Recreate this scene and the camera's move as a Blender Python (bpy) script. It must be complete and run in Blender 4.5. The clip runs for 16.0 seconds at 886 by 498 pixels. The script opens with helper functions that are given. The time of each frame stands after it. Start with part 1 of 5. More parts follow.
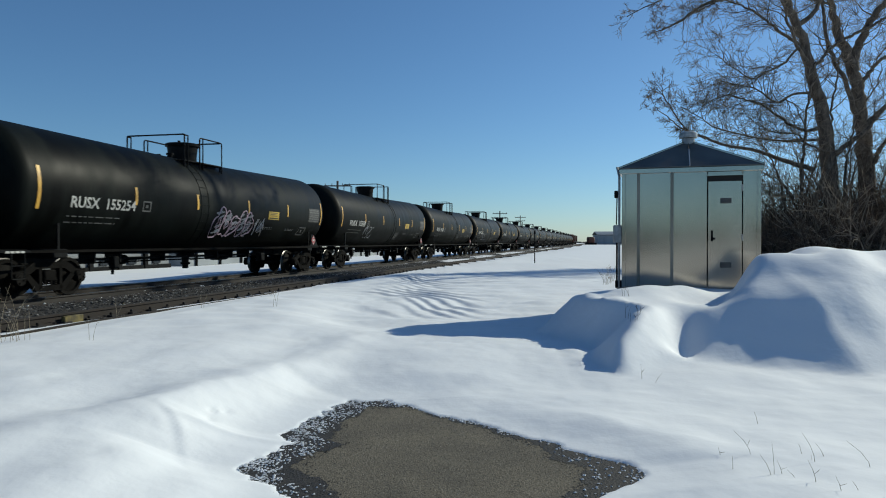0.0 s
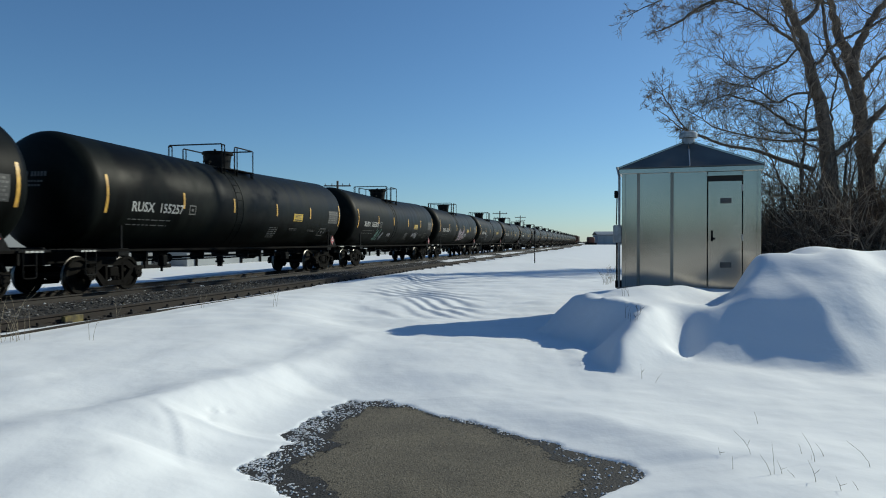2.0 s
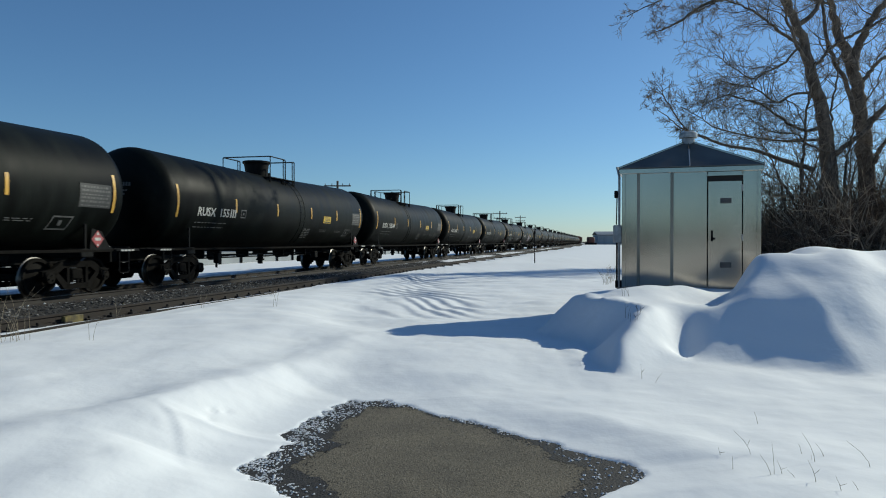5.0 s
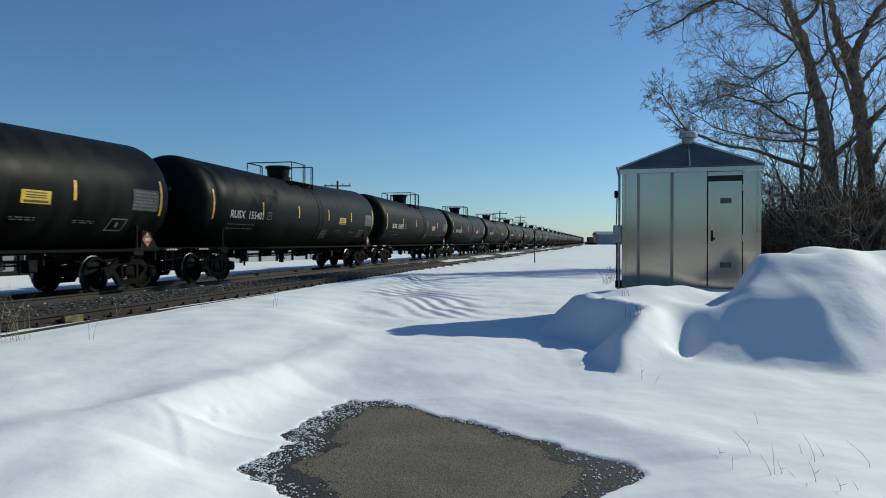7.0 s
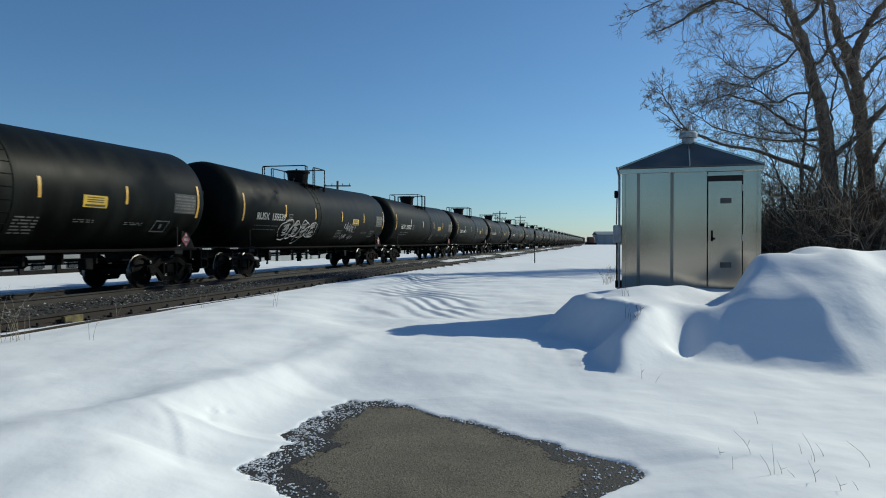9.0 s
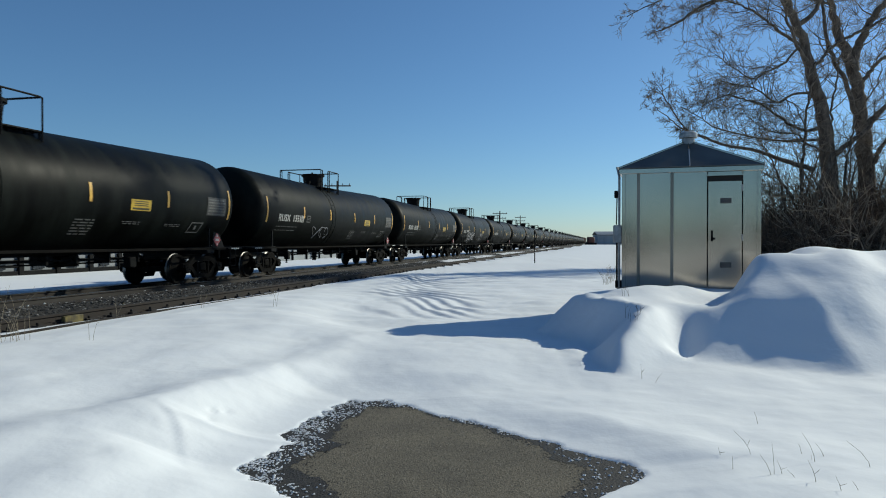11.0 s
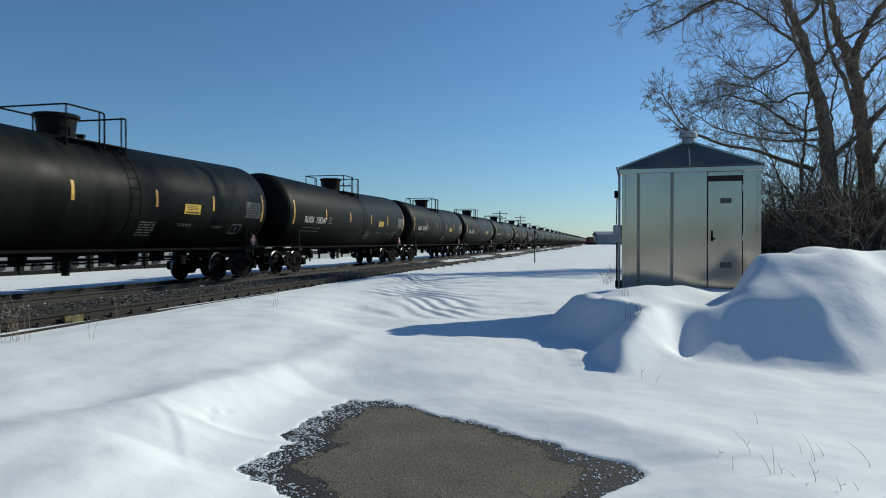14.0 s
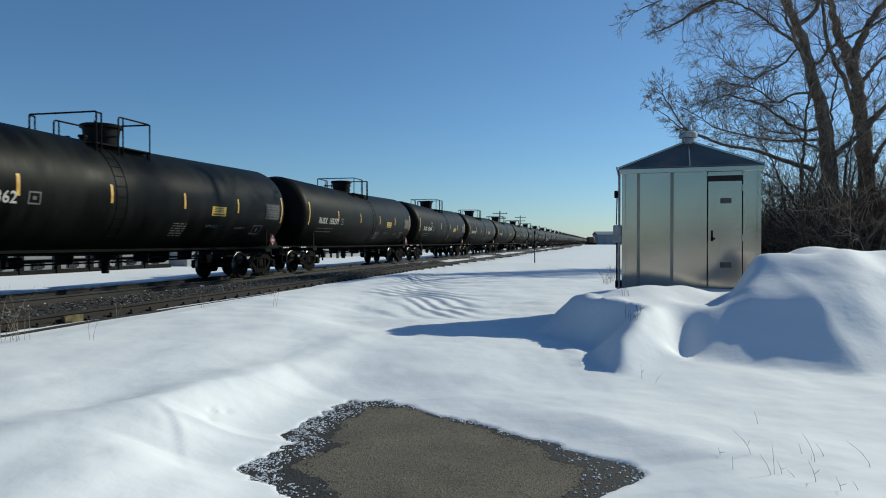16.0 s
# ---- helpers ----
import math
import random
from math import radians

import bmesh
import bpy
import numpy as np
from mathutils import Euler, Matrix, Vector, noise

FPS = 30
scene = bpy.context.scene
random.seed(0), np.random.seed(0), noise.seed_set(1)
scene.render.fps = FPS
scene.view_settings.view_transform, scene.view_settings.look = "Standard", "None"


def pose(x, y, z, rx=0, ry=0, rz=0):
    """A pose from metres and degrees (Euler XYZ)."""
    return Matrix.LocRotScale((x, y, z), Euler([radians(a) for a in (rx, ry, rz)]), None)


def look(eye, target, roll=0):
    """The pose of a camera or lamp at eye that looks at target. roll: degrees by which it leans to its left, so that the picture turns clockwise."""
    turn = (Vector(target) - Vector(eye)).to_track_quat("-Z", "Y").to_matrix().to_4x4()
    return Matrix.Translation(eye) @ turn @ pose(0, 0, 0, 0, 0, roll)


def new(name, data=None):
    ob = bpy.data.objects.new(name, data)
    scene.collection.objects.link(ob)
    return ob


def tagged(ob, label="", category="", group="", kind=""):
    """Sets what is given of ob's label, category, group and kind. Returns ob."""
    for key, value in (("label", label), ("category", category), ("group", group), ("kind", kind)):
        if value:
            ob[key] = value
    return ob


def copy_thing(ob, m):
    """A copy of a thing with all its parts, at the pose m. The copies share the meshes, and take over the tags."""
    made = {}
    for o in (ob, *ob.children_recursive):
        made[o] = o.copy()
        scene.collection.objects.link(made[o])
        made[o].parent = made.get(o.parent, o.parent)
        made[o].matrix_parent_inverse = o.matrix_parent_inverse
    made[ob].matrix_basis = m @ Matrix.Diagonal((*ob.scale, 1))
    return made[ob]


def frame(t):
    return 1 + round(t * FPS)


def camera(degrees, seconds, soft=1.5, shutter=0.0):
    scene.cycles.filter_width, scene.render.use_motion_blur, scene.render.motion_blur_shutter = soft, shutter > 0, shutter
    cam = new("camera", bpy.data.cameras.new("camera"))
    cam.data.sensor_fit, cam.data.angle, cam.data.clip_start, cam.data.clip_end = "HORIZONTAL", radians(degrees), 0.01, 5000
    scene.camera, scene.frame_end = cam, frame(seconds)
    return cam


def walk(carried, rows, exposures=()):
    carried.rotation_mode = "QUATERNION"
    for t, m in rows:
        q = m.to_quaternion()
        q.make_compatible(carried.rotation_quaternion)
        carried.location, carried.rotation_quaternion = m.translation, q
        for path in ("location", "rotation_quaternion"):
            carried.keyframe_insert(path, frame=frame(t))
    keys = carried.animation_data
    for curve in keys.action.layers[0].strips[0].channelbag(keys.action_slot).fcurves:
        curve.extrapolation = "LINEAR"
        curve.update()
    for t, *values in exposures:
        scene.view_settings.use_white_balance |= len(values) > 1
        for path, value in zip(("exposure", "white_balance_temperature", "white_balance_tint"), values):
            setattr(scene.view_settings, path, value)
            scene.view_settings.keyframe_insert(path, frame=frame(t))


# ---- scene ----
cam = camera(65.24, 16.0, soft=1.05, shutter=0.08)
EYE = (0.0, 0.0, 1.29)
LOOK = -0.09, 6680, -1
walk(cam, [(0, pose(*EYE, 89.415, 0, 0)), (16, pose(*EYE, 89.415, 0, 0))], [(0, *LOOK), (16, *LOOK)])

# ---- world, sun, exposure ----
PHI = radians(12.87)                       # heading of the line, clockwise from +y
U = Vector((math.sin(PHI), math.cos(PHI), 0))
N = Vector((-math.cos(PHI), math.sin(PHI), 0))
SUN_ELEV = radians(28.4)
SUN_AZ = radians(58.0)                     # clockwise from +y
world = bpy.data.worlds.new("world")
scene.world = world
world.use_nodes = True
wn = world.node_tree.nodes
sky = wn.new("ShaderNodeTexSky")
sky.sky_type = "NISHITA"
sky.sun_disc = False
sky.sun_elevation = SUN_ELEV
sky.sun_rotation = SUN_AZ
sky.altitude = 0
sky.air_density = 0.9
sky.dust_density = 0.3
sky.ozone_density = 8.0
world.node_tree.links.new(sky.outputs[0], wn["Background"].inputs[0])
wn["Background"].inputs[1].default_value = 0.108
sun_data = bpy.data.lights.new("sun", "SUN")
sun_data.energy = 4.35
sun_data.angle = radians(0.55)
sun_data.color = (1.0, 0.945, 0.85)
sun = new("sun", sun_data)
SUN_DIR = Vector((math.sin(SUN_AZ) * math.cos(SUN_ELEV), math.cos(SUN_AZ) * math.cos(SUN_ELEV), math.sin(SUN_ELEV)))
sun.matrix_world = look(SUN_DIR * 50, (0, 0, 0))


# ---- small tools ----
def put_mesh(name, bm, material, smooth=None):
    me = bpy.data.meshes.new(name)
    bmesh.ops.recalc_face_normals(bm, faces=bm.faces)
    bm.to_mesh(me)
    bm.free()
    for m in (material if isinstance(material, (list, tuple)) else [material]):
        me.materials.append(m)
    if smooth:
        me.shade_smooth()
        me.set_sharp_from_angle(angle=radians(smooth))
    return me


def part(name, bm, material, parent, label="", smooth=40):
    ob = new(name, put_mesh(name, bm, material, smooth))
    ob.parent = parent
    return tagged(ob, label)


def thing(name, label, category, m=None, group="", kind=""):
    ob = new(name)
    if m is not None:
        ob.matrix_basis = m
    return tagged(ob, label, category, group, kind)


def box(bm, c, s, turn=None, bevel=0.0):
    m = Matrix.Translation(c)
    if turn is not None:
        m = m @ turn
    made = bmesh.ops.create_cube(bm, size=1.0, matrix=m @ Matrix.Diagonal((*s, 1)))
    if bevel:
        edges = {e for v in made["verts"] for e in v.link_edges}
        bmesh.ops.bevel(bm, geom=list(edges), offset=bevel, segments=1, affect="EDGES", profile=0.5)


def rod(bm, a, b, r0, r1=None, seg=8, caps=True):
    a, b = Vector(a), Vector(b)
    d = b - a
    m = Matrix.Translation((a + b) / 2) @ d.to_track_quat("Z", "Y").to_matrix().to_4x4()
    bmesh.ops.create_cone(bm, cap_ends=caps, segments=seg, radius1=r0, radius2=r0 if r1 is None else r1, depth=d.length, matrix=m)


def tube(bm, pts, r, seg=6):
    """A round pipe along points; r is one radius or one for each point."""
    pts = [Vector(p) for p in pts]
    rs = r if isinstance(r, (list, tuple)) else [r] * len(pts)
    rings = []
    for i, p in enumerate(pts):
        d = (pts[min(i + 1, len(pts) - 1)] - pts[max(i - 1, 0)]).normalized()
        x = d.orthogonal().normalized() if i == 0 else (x - d * x.dot(d)).normalized()
        y = d.cross(x)
        rings.append([bm.verts.new(p + (x * math.cos(2 * math.pi * k / seg) + y * math.sin(2 * math.pi * k / seg)) * rs[i]) for k in range(seg)])
    for a, b in zip(rings, rings[1:]):
        for k in range(seg):
            bm.faces.new((a[k], a[(k + 1) % seg], b[(k + 1) % seg], b[k]))
    bm.faces.new(rings[0][::-1])
    bm.faces.new(rings[-1])


def bent(pts, r=0.12, n=4):
    """Points with each corner rounded off."""
    pts = [Vector(p) for p in pts]
    out = [pts[0]]
    for a, b, c in zip(pts, pts[1:], pts[2:]):
        p, q = b + (a - b).normalized() * r, b + (c - b).normalized() * r
        for i in range(n + 1):
            t = i / n
            out.append(p * (1 - t) ** 2 + b * 2 * t * (1 - t) + q * t * t)
    return out + [pts[-1]]


def lathe(bm, profile, seg, m=None):
    """Turns (radius, height) pairs about the z axis, then moves them by m."""
    m = m or Matrix()
    rings = []
    for r, z in profile:
        if r < 1e-6:
            rings.append([bm.verts.new(m @ Vector((0, 0, z)))])
        else:
            rings.append([bm.verts.new(m @ Vector((r * math.cos(2 * math.pi * k / seg), r * math.sin(2 * math.pi * k / seg), z))) for k in range(seg)])
    for a, b in zip(rings, rings[1:]):
        for k in range(seg):
            j = (k + 1) % seg
            if len(a) == 1 and len(b) > 1:
                bm.faces.new((a[0], b[j], b[k]))
            elif len(b) == 1 and len(a) > 1:
                bm.faces.new((a[k], a[j], b[0]))
            elif len(a) > 1:
                bm.faces.new((a[k], a[j], b[j], b[k]))


def plate(bm, outline, y0, y1):
    """An outline of (x, z) pairs made solid between y0 and y1."""
    a = [bm.verts.new((x, y0, z)) for x, z in outline]
    b = [bm.verts.new((x, y1, z)) for x, z in outline]
    bm.faces.new(a)
    bm.faces.new(b[::-1])
    for i in range(len(a)):
        j = (i + 1) % len(a)
        bm.faces.new((a[i], b[i], b[j], a[j]))


ALONG_Y = Matrix.Rotation(radians(-90), 4, "X")
ALONG_X = Matrix.Rotation(radians(90), 4, "Y")


def lattice(x, y, seed=0):
    """Smooth value noise in -1..1 for arrays."""
    xi, yi = np.floor(x), np.floor(y)
    fx, fy = x - xi, y - yi
    fx, fy = fx * fx * (3 - 2 * fx), fy * fy * (3 - 2 * fy)

    def h(a, b):
        v = np.sin(a * 127.1 + b * 311.7 + seed * 74.7) * 43758.5453
        return (v - np.floor(v)) * 2 - 1
    return (h(xi, yi) * (1 - fx) + h(xi + 1, yi) * fx) * (1 - fy) + (h(xi, yi + 1) * (1 - fx) + h(xi + 1, yi + 1) * fx) * fy


def step(a, b, x):
    t = np.clip((x - a) / (b - a), 0, 1)
    return t * t * (3 - 2 * t)


# ---- materials ----
def surface(name, colour, rough=0.6, metal=0.0, dark=None, scale=8.0, amount=0.5, fine=0.0, fine_scale=120.0, bump=0.0, bump_scale=60.0, spec=0.5, stretch=(1, 1, 1), rough_var=0.1, island=False):
    """A procedural surface: two colours mixed by coarse noise, fine grain, uneven gloss and relief."""
    m = bpy.data.materials.new(name)
    m.use_nodes = True
    nt = m.node_tree
    b = nt.nodes["Principled BSDF"]
    tc = nt.nodes.new("ShaderNodeTexCoord")
    mp = nt.nodes.new("ShaderNodeMapping")
    mp.inputs["Scale"].default_value = stretch
    nt.links.new(tc.outputs["Object"], mp.inputs[0])

    def cloud(s, detail=4.0):
        n = nt.nodes.new("ShaderNodeTexNoise")
        n.inputs["Scale"].default_value = s
        n.inputs["Detail"].default_value = detail
        nt.links.new(mp.outputs[0], n.inputs["Vector"])
        return n
    dark = dark or tuple(c * 0.6 for c in colour)
    big = cloud(scale)
    ramp = nt.nodes.new("ShaderNodeMapRange")
    ramp.inputs[1].default_value, ramp.inputs[2].default_value = 0.5 - 0.5 * amount * 0.5, 0.5 + 0.5 * amount * 0.5
    nt.links.new(big.outputs[0], ramp.inputs[0])
    mix = nt.nodes.new("ShaderNodeMix")
    mix.data_type = "RGBA"
    mix.inputs[6].default_value, mix.inputs[7].default_value = (*dark, 1), (*colour, 1)
    if island:
        geo = nt.nodes.new("ShaderNodeNewGeometry")
        curve = nt.nodes.new("ShaderNodeMath")
        curve.operation = "POWER"
        curve.inputs[1].default_value = 2.5
        nt.links.new(geo.outputs["Random Per Island"], curve.inputs[0])
        nt.links.new(curve.outputs[0], mix.inputs[0])
    else:
        nt.links.new(ramp.outputs[0], mix.inputs[0])
    col = mix.outputs[2]
    if fine:
        small = cloud(fine_scale, 2.0)
        mul = nt.nodes.new("ShaderNodeMix")
        mul.data_type, mul.blend_type = "RGBA", "OVERLAY"
        mul.inputs[0].default_value = fine
        nt.links.new(col, mul.inputs[6])
        nt.links.new(small.outputs[0], mul.inputs[7])
        col = mul.outputs[2]
    nt.links.new(col, b.inputs["Base Color"])
    rr = nt.nodes.new("ShaderNodeMapRange")
    rr.inputs[3].default_value, rr.inputs[4].default_value = max(0.02, rough - rough_var), min(1, rough + rough_var)
    nt.links.new(big.outputs[0], rr.inputs[0])
    nt.links.new(rr.outputs[0], b.inputs["Roughness"])
    b.inputs["Metallic"].default_value = metal
    b.inputs["Specular IOR Level"].default_value = spec
    if bump:
        nb = cloud(bump_scale, 5.0)
        bp = nt.nodes.new("ShaderNodeBump")
        bp.inputs["Strength"].default_value = 1.0
        bp.inputs["Distance"].default_value = bump
        nt.links.new(nb.outputs[0], bp.inputs["Height"])
        nt.links.new(bp.outputs[0], b.inputs["Normal"])
    return m


M_SNOW = surface("snow", (0.79, 0.81, 0.825), 0.75, dark=(0.75, 0.775, 0.805), scale=1.2, amount=1.0, bump=0.008, bump_scale=5.0, spec=0.3)
M_CRUMB = surface("snow_crumbs", (0.80, 0.82, 0.84), 0.8, dark=(0.55, 0.56, 0.57), scale=30, bump=0.004, bump_scale=80)
M_ASPHALT = surface("asphalt", (0.145, 0.128, 0.098), 0.92, dark=(0.095, 0.085, 0.067), scale=2.5, amount=1.0, fine=1.0, fine_scale=75, bump=0.006, bump_scale=90, spec=0.25)
M_WET = surface("wet_grit", (0.024, 0.021, 0.0175), 0.75, dark=(0.010, 0.009, 0.008), scale=14, amount=0.8, fine=0.6, fine_scale=120, bump=0.01, bump_scale=60)
M_BALLAST = surface("ballast_grit", (0.030, 0.027, 0.024), 0.95, dark=(0.007, 0.0066, 0.0062), scale=5, amount=1.0, fine=0.8, fine_scale=45, bump=0.03, bump_scale=22)
M_STONE = surface("ballast_stone", (0.30, 0.29, 0.27), 0.9, dark=(0.03, 0.028, 0.026), scale=7, amount=0.6, island=True)
M_GRIT = surface("asphalt_grit", (0.34, 0.31, 0.26), 0.9, dark=(0.06, 0.055, 0.045), scale=7, island=True)
M_RAIL = surface("rusty_rail", (0.020, 0.0135, 0.010), 0.9, dark=(0.007, 0.005, 0.0042), scale=3, amount=0.9, fine=0.5, fine_scale=60, bump=0.002, bump_scale=50)
M_RAILDARK = surface("dark_rail", (0.018, 0.0135, 0.011), 0.8, dark=(0.014, 0.011, 0.009), scale=3, amount=0.9, fine=0.5, fine_scale=60)
M_RAILTOP = surface("worn_railhead", (0.35, 0.33, 0.31), 0.35, metal=1.0, scale=3)
M_TIE = surface("creosoted_tie", (0.022, 0.0175, 0.014), 0.95, dark=(0.008, 0.0065, 0.0055), scale=5, amount=0.9, fine=0.6, fine_scale=60, bump=0.006, bump_scale=35, stretch=(1, 6, 6))
M_TANK = surface("black_tank_paint", (0.0066, 0.0086, 0.0074), 0.5, dark=(0.0016, 0.0021, 0.0018), scale=1.0, amount=0.45, fine=0.4, fine_scale=9, bump=0.002, bump_scale=3, stretch=(1.9, 0.45, 0.45), rough_var=0.2, spec=0.07)
M_BLACK = surface("black_steel", (0.011, 0.0115, 0.012), 0.6, dark=(0.006, 0.006, 0.0062), scale=5, bump=0.002, spec=0.06)
M_GRIME = surface("grimy_steel", (0.010, 0.0092, 0.0085), 0.85, dark=(0.005, 0.0047, 0.0044), scale=5, amount=0.9, bump=0.003, spec=0.05)
M_WHEEL = surface("wheel_steel", (0.012, 0.011, 0.010), 0.75, dark=(0.006, 0.0055, 0.005), scale=6, amount=0.8, spec=0.06)
M_TREAD = surface("polished_tread", (0.15, 0.145, 0.14), 0.38, metal=1.0, scale=6)
M_YELLOW = surface("yellow_reflector", (0.62, 0.36, 0.05), 0.45, dark=(0.4, 0.215, 0.035), scale=6)
M_LABEL = surface("yellow_label", (0.56, 0.37, 0.03), 0.5, dark=(0.42, 0.27, 0.025), scale=5)
M_OLDYELLOW = surface("old_yellow_paint", (0.13, 0.105, 0.035), 0.85, dark=(0.05, 0.04, 0.018), scale=9)
M_LABELINK = surface("label_ink", (0.05, 0.045, 0.02), 0.6)
M_WHITE = surface("white_stencil", (0.5, 0.5, 0.47), 0.6, dark=(0.3, 0.3, 0.29), scale=9, amount=0.9)
M_DULL = surface("dull_stencil", (0.13, 0.13, 0.125), 0.7, dark=(0.06, 0.06, 0.06), scale=6, amount=0.9)
M_GREYPANEL = surface("grey_data_panel", (0.045, 0.047, 0.047), 0.7, dark=(0.025, 0.026, 0.026), scale=8, amount=0.8)
M_RED = surface("red_placard", (0.33, 0.05, 0.055), 0.5, dark=(0.22, 0.035, 0.04), scale=9)
M_PAINTS = [surface("spray_white", (0.34, 0.34, 0.36), 0.6, dark=(0.16, 0.16, 0.17)), surface("spray_pink", (0.42, 0.3, 0.36), 0.6), surface("spray_grey", (0.17, 0.18, 0.20), 0.6), surface("spray_green", (0.12, 0.24, 0.2), 0.6)]
M_ALU = surface("aluminium_sheet", (0.43, 0.385, 0.325), 0.125, metal=1.0, dark=(0.36, 0.322, 0.272), scale=1.6, amount=0.9, fine=0.12, fine_scale=40, bump=0.0012, bump_scale=1.6, stretch=(1, 1, 0.35), rough_var=0.035)
M_ALUDARK = surface("dull_aluminium", (0.25, 0.225, 0.19), 0.35, metal=1.0, dark=(0.17, 0.155, 0.13), scale=2, stretch=(1, 1, 0.35))
M_VENT = surface("grey_vent_paint", (0.12, 0.12, 0.115), 0.6, dark=(0.08, 0.08, 0.078), scale=9)
M_ROOF = surface("weathered_roof_sheet", (0.125, 0.125, 0.115), 0.5, metal=0.2, dark=(0.07, 0.07, 0.065), scale=2, amount=0.8, bump=0.003, bump_scale=3)
M_DARK = surface("recess_shade", (0.012, 0.012, 0.012), 0.8)
M_GALV = surface("galvanised_steel", (0.4, 0.4, 0.39), 0.5, metal=0.8, dark=(0.25, 0.25, 0.25), scale=9)
M_BARK = surface("grey_bark", (0.21, 0.165, 0.125), 0.95, dark=(0.07, 0.053, 0.04), scale=6, amount=0.8, fine=0.6, fine_scale=40, bump=0.03, bump_scale=14, stretch=(1, 1, 0.3))
M_TWIG = surface("twig_bark", (0.31, 0.24, 0.175), 0.9, dark=(0.14, 0.105, 0.077), scale=2)
M_BRUSH = surface("brush_bark", (0.15, 0.098, 0.062), 0.95, dark=(0.04, 0.026, 0.017), scale=2)
M_STRAW = surface("dry_straw", (0.34, 0.29, 0.21), 0.9, dark=(0.2, 0.165, 0.115), scale=5)
M_WOOD = surface("pole_wood", (0.14, 0.11, 0.085), 0.95, dark=(0.07, 0.055, 0.045), scale=3)
M_FARWALL = surface("far_metal_wall", (0.26, 0.29, 0.31), 0.6, dark=(0.2, 0.22, 0.24), scale=0.3)
M_FARWHITE = surface("far_white_wall", (0.2, 0.215, 0.23), 0.7, dark=(0.14, 0.155, 0.17), scale=0.3)
M_BRICKRED = surface("far_red_paint", (0.12, 0.045, 0.03), 0.75, dark=(0.07, 0.03, 0.022), scale=0.6)
M_FARTREE = surface("far_wood", (0.10, 0.085, 0.075), 1.0, dark=(0.05, 0.045, 0.04), scale=0.2)
M_GLASS = surface("window_glass", (0.02, 0.025, 0.03), 0.1)

# ---- ground: one snow sheet to the horizon ----
SHED_L, SHED_R = Vector((3.40, 13.15, 0)), Vector((5.70, 12.42, 0))
SHED_X = (SHED_R - SHED_L).normalized()
SHED_Y = Vector((-SHED_X.y, SHED_X.x, 0))
SHED_W = (SHED_R - SHED_L).length


def clearing(x, y):
    """Above zero inside the melted part of the driveway."""
    rows = (-8.0, 4.0, 4.13, 4.34, 4.55, 4.7, 4.85, 5.05, 5.2, 5.27, 5.34, 5.48, 5.8, 6.1, 6.45, 6.62)
    left = np.interp(y, rows, (-0.95, -0.95, -0.96, -1.08, -1.3, -1.4, -1.28, -1.2, -1.2, -1.13, -1.21, -1.3, -1.2, -1.12, -0.98, -0.85))
    right = np.interp(y, rows, (0.9, 0.88, 0.9, 1.15, 1.28, 1.3, 1.08, 0.94, 0.84, 0.79, 0.72, 0.58, 0.29, -0.02, -0.34, -0.52))
    edge = np.minimum(x - left, right - x) * 0.85
    return np.minimum(np.minimum(edge, 6.65 - y), y + 8.0)


def bare(x, y):
    """The same with a ragged edge."""
    return clearing(x, y) + 0.045 * lattice(x * 3.1, y * 3.1, 3) + 0.045 * lattice(x * 9, y * 9, 4) + 0.02 * lattice(x * 25, y * 25, 5)


def soft_min(a, b, k=0.35):
    h = np.clip(0.5 + 0.5 * (b - a) / k, 0, 1)
    return b * (1 - h) + a * h - k * h * (1 - h)


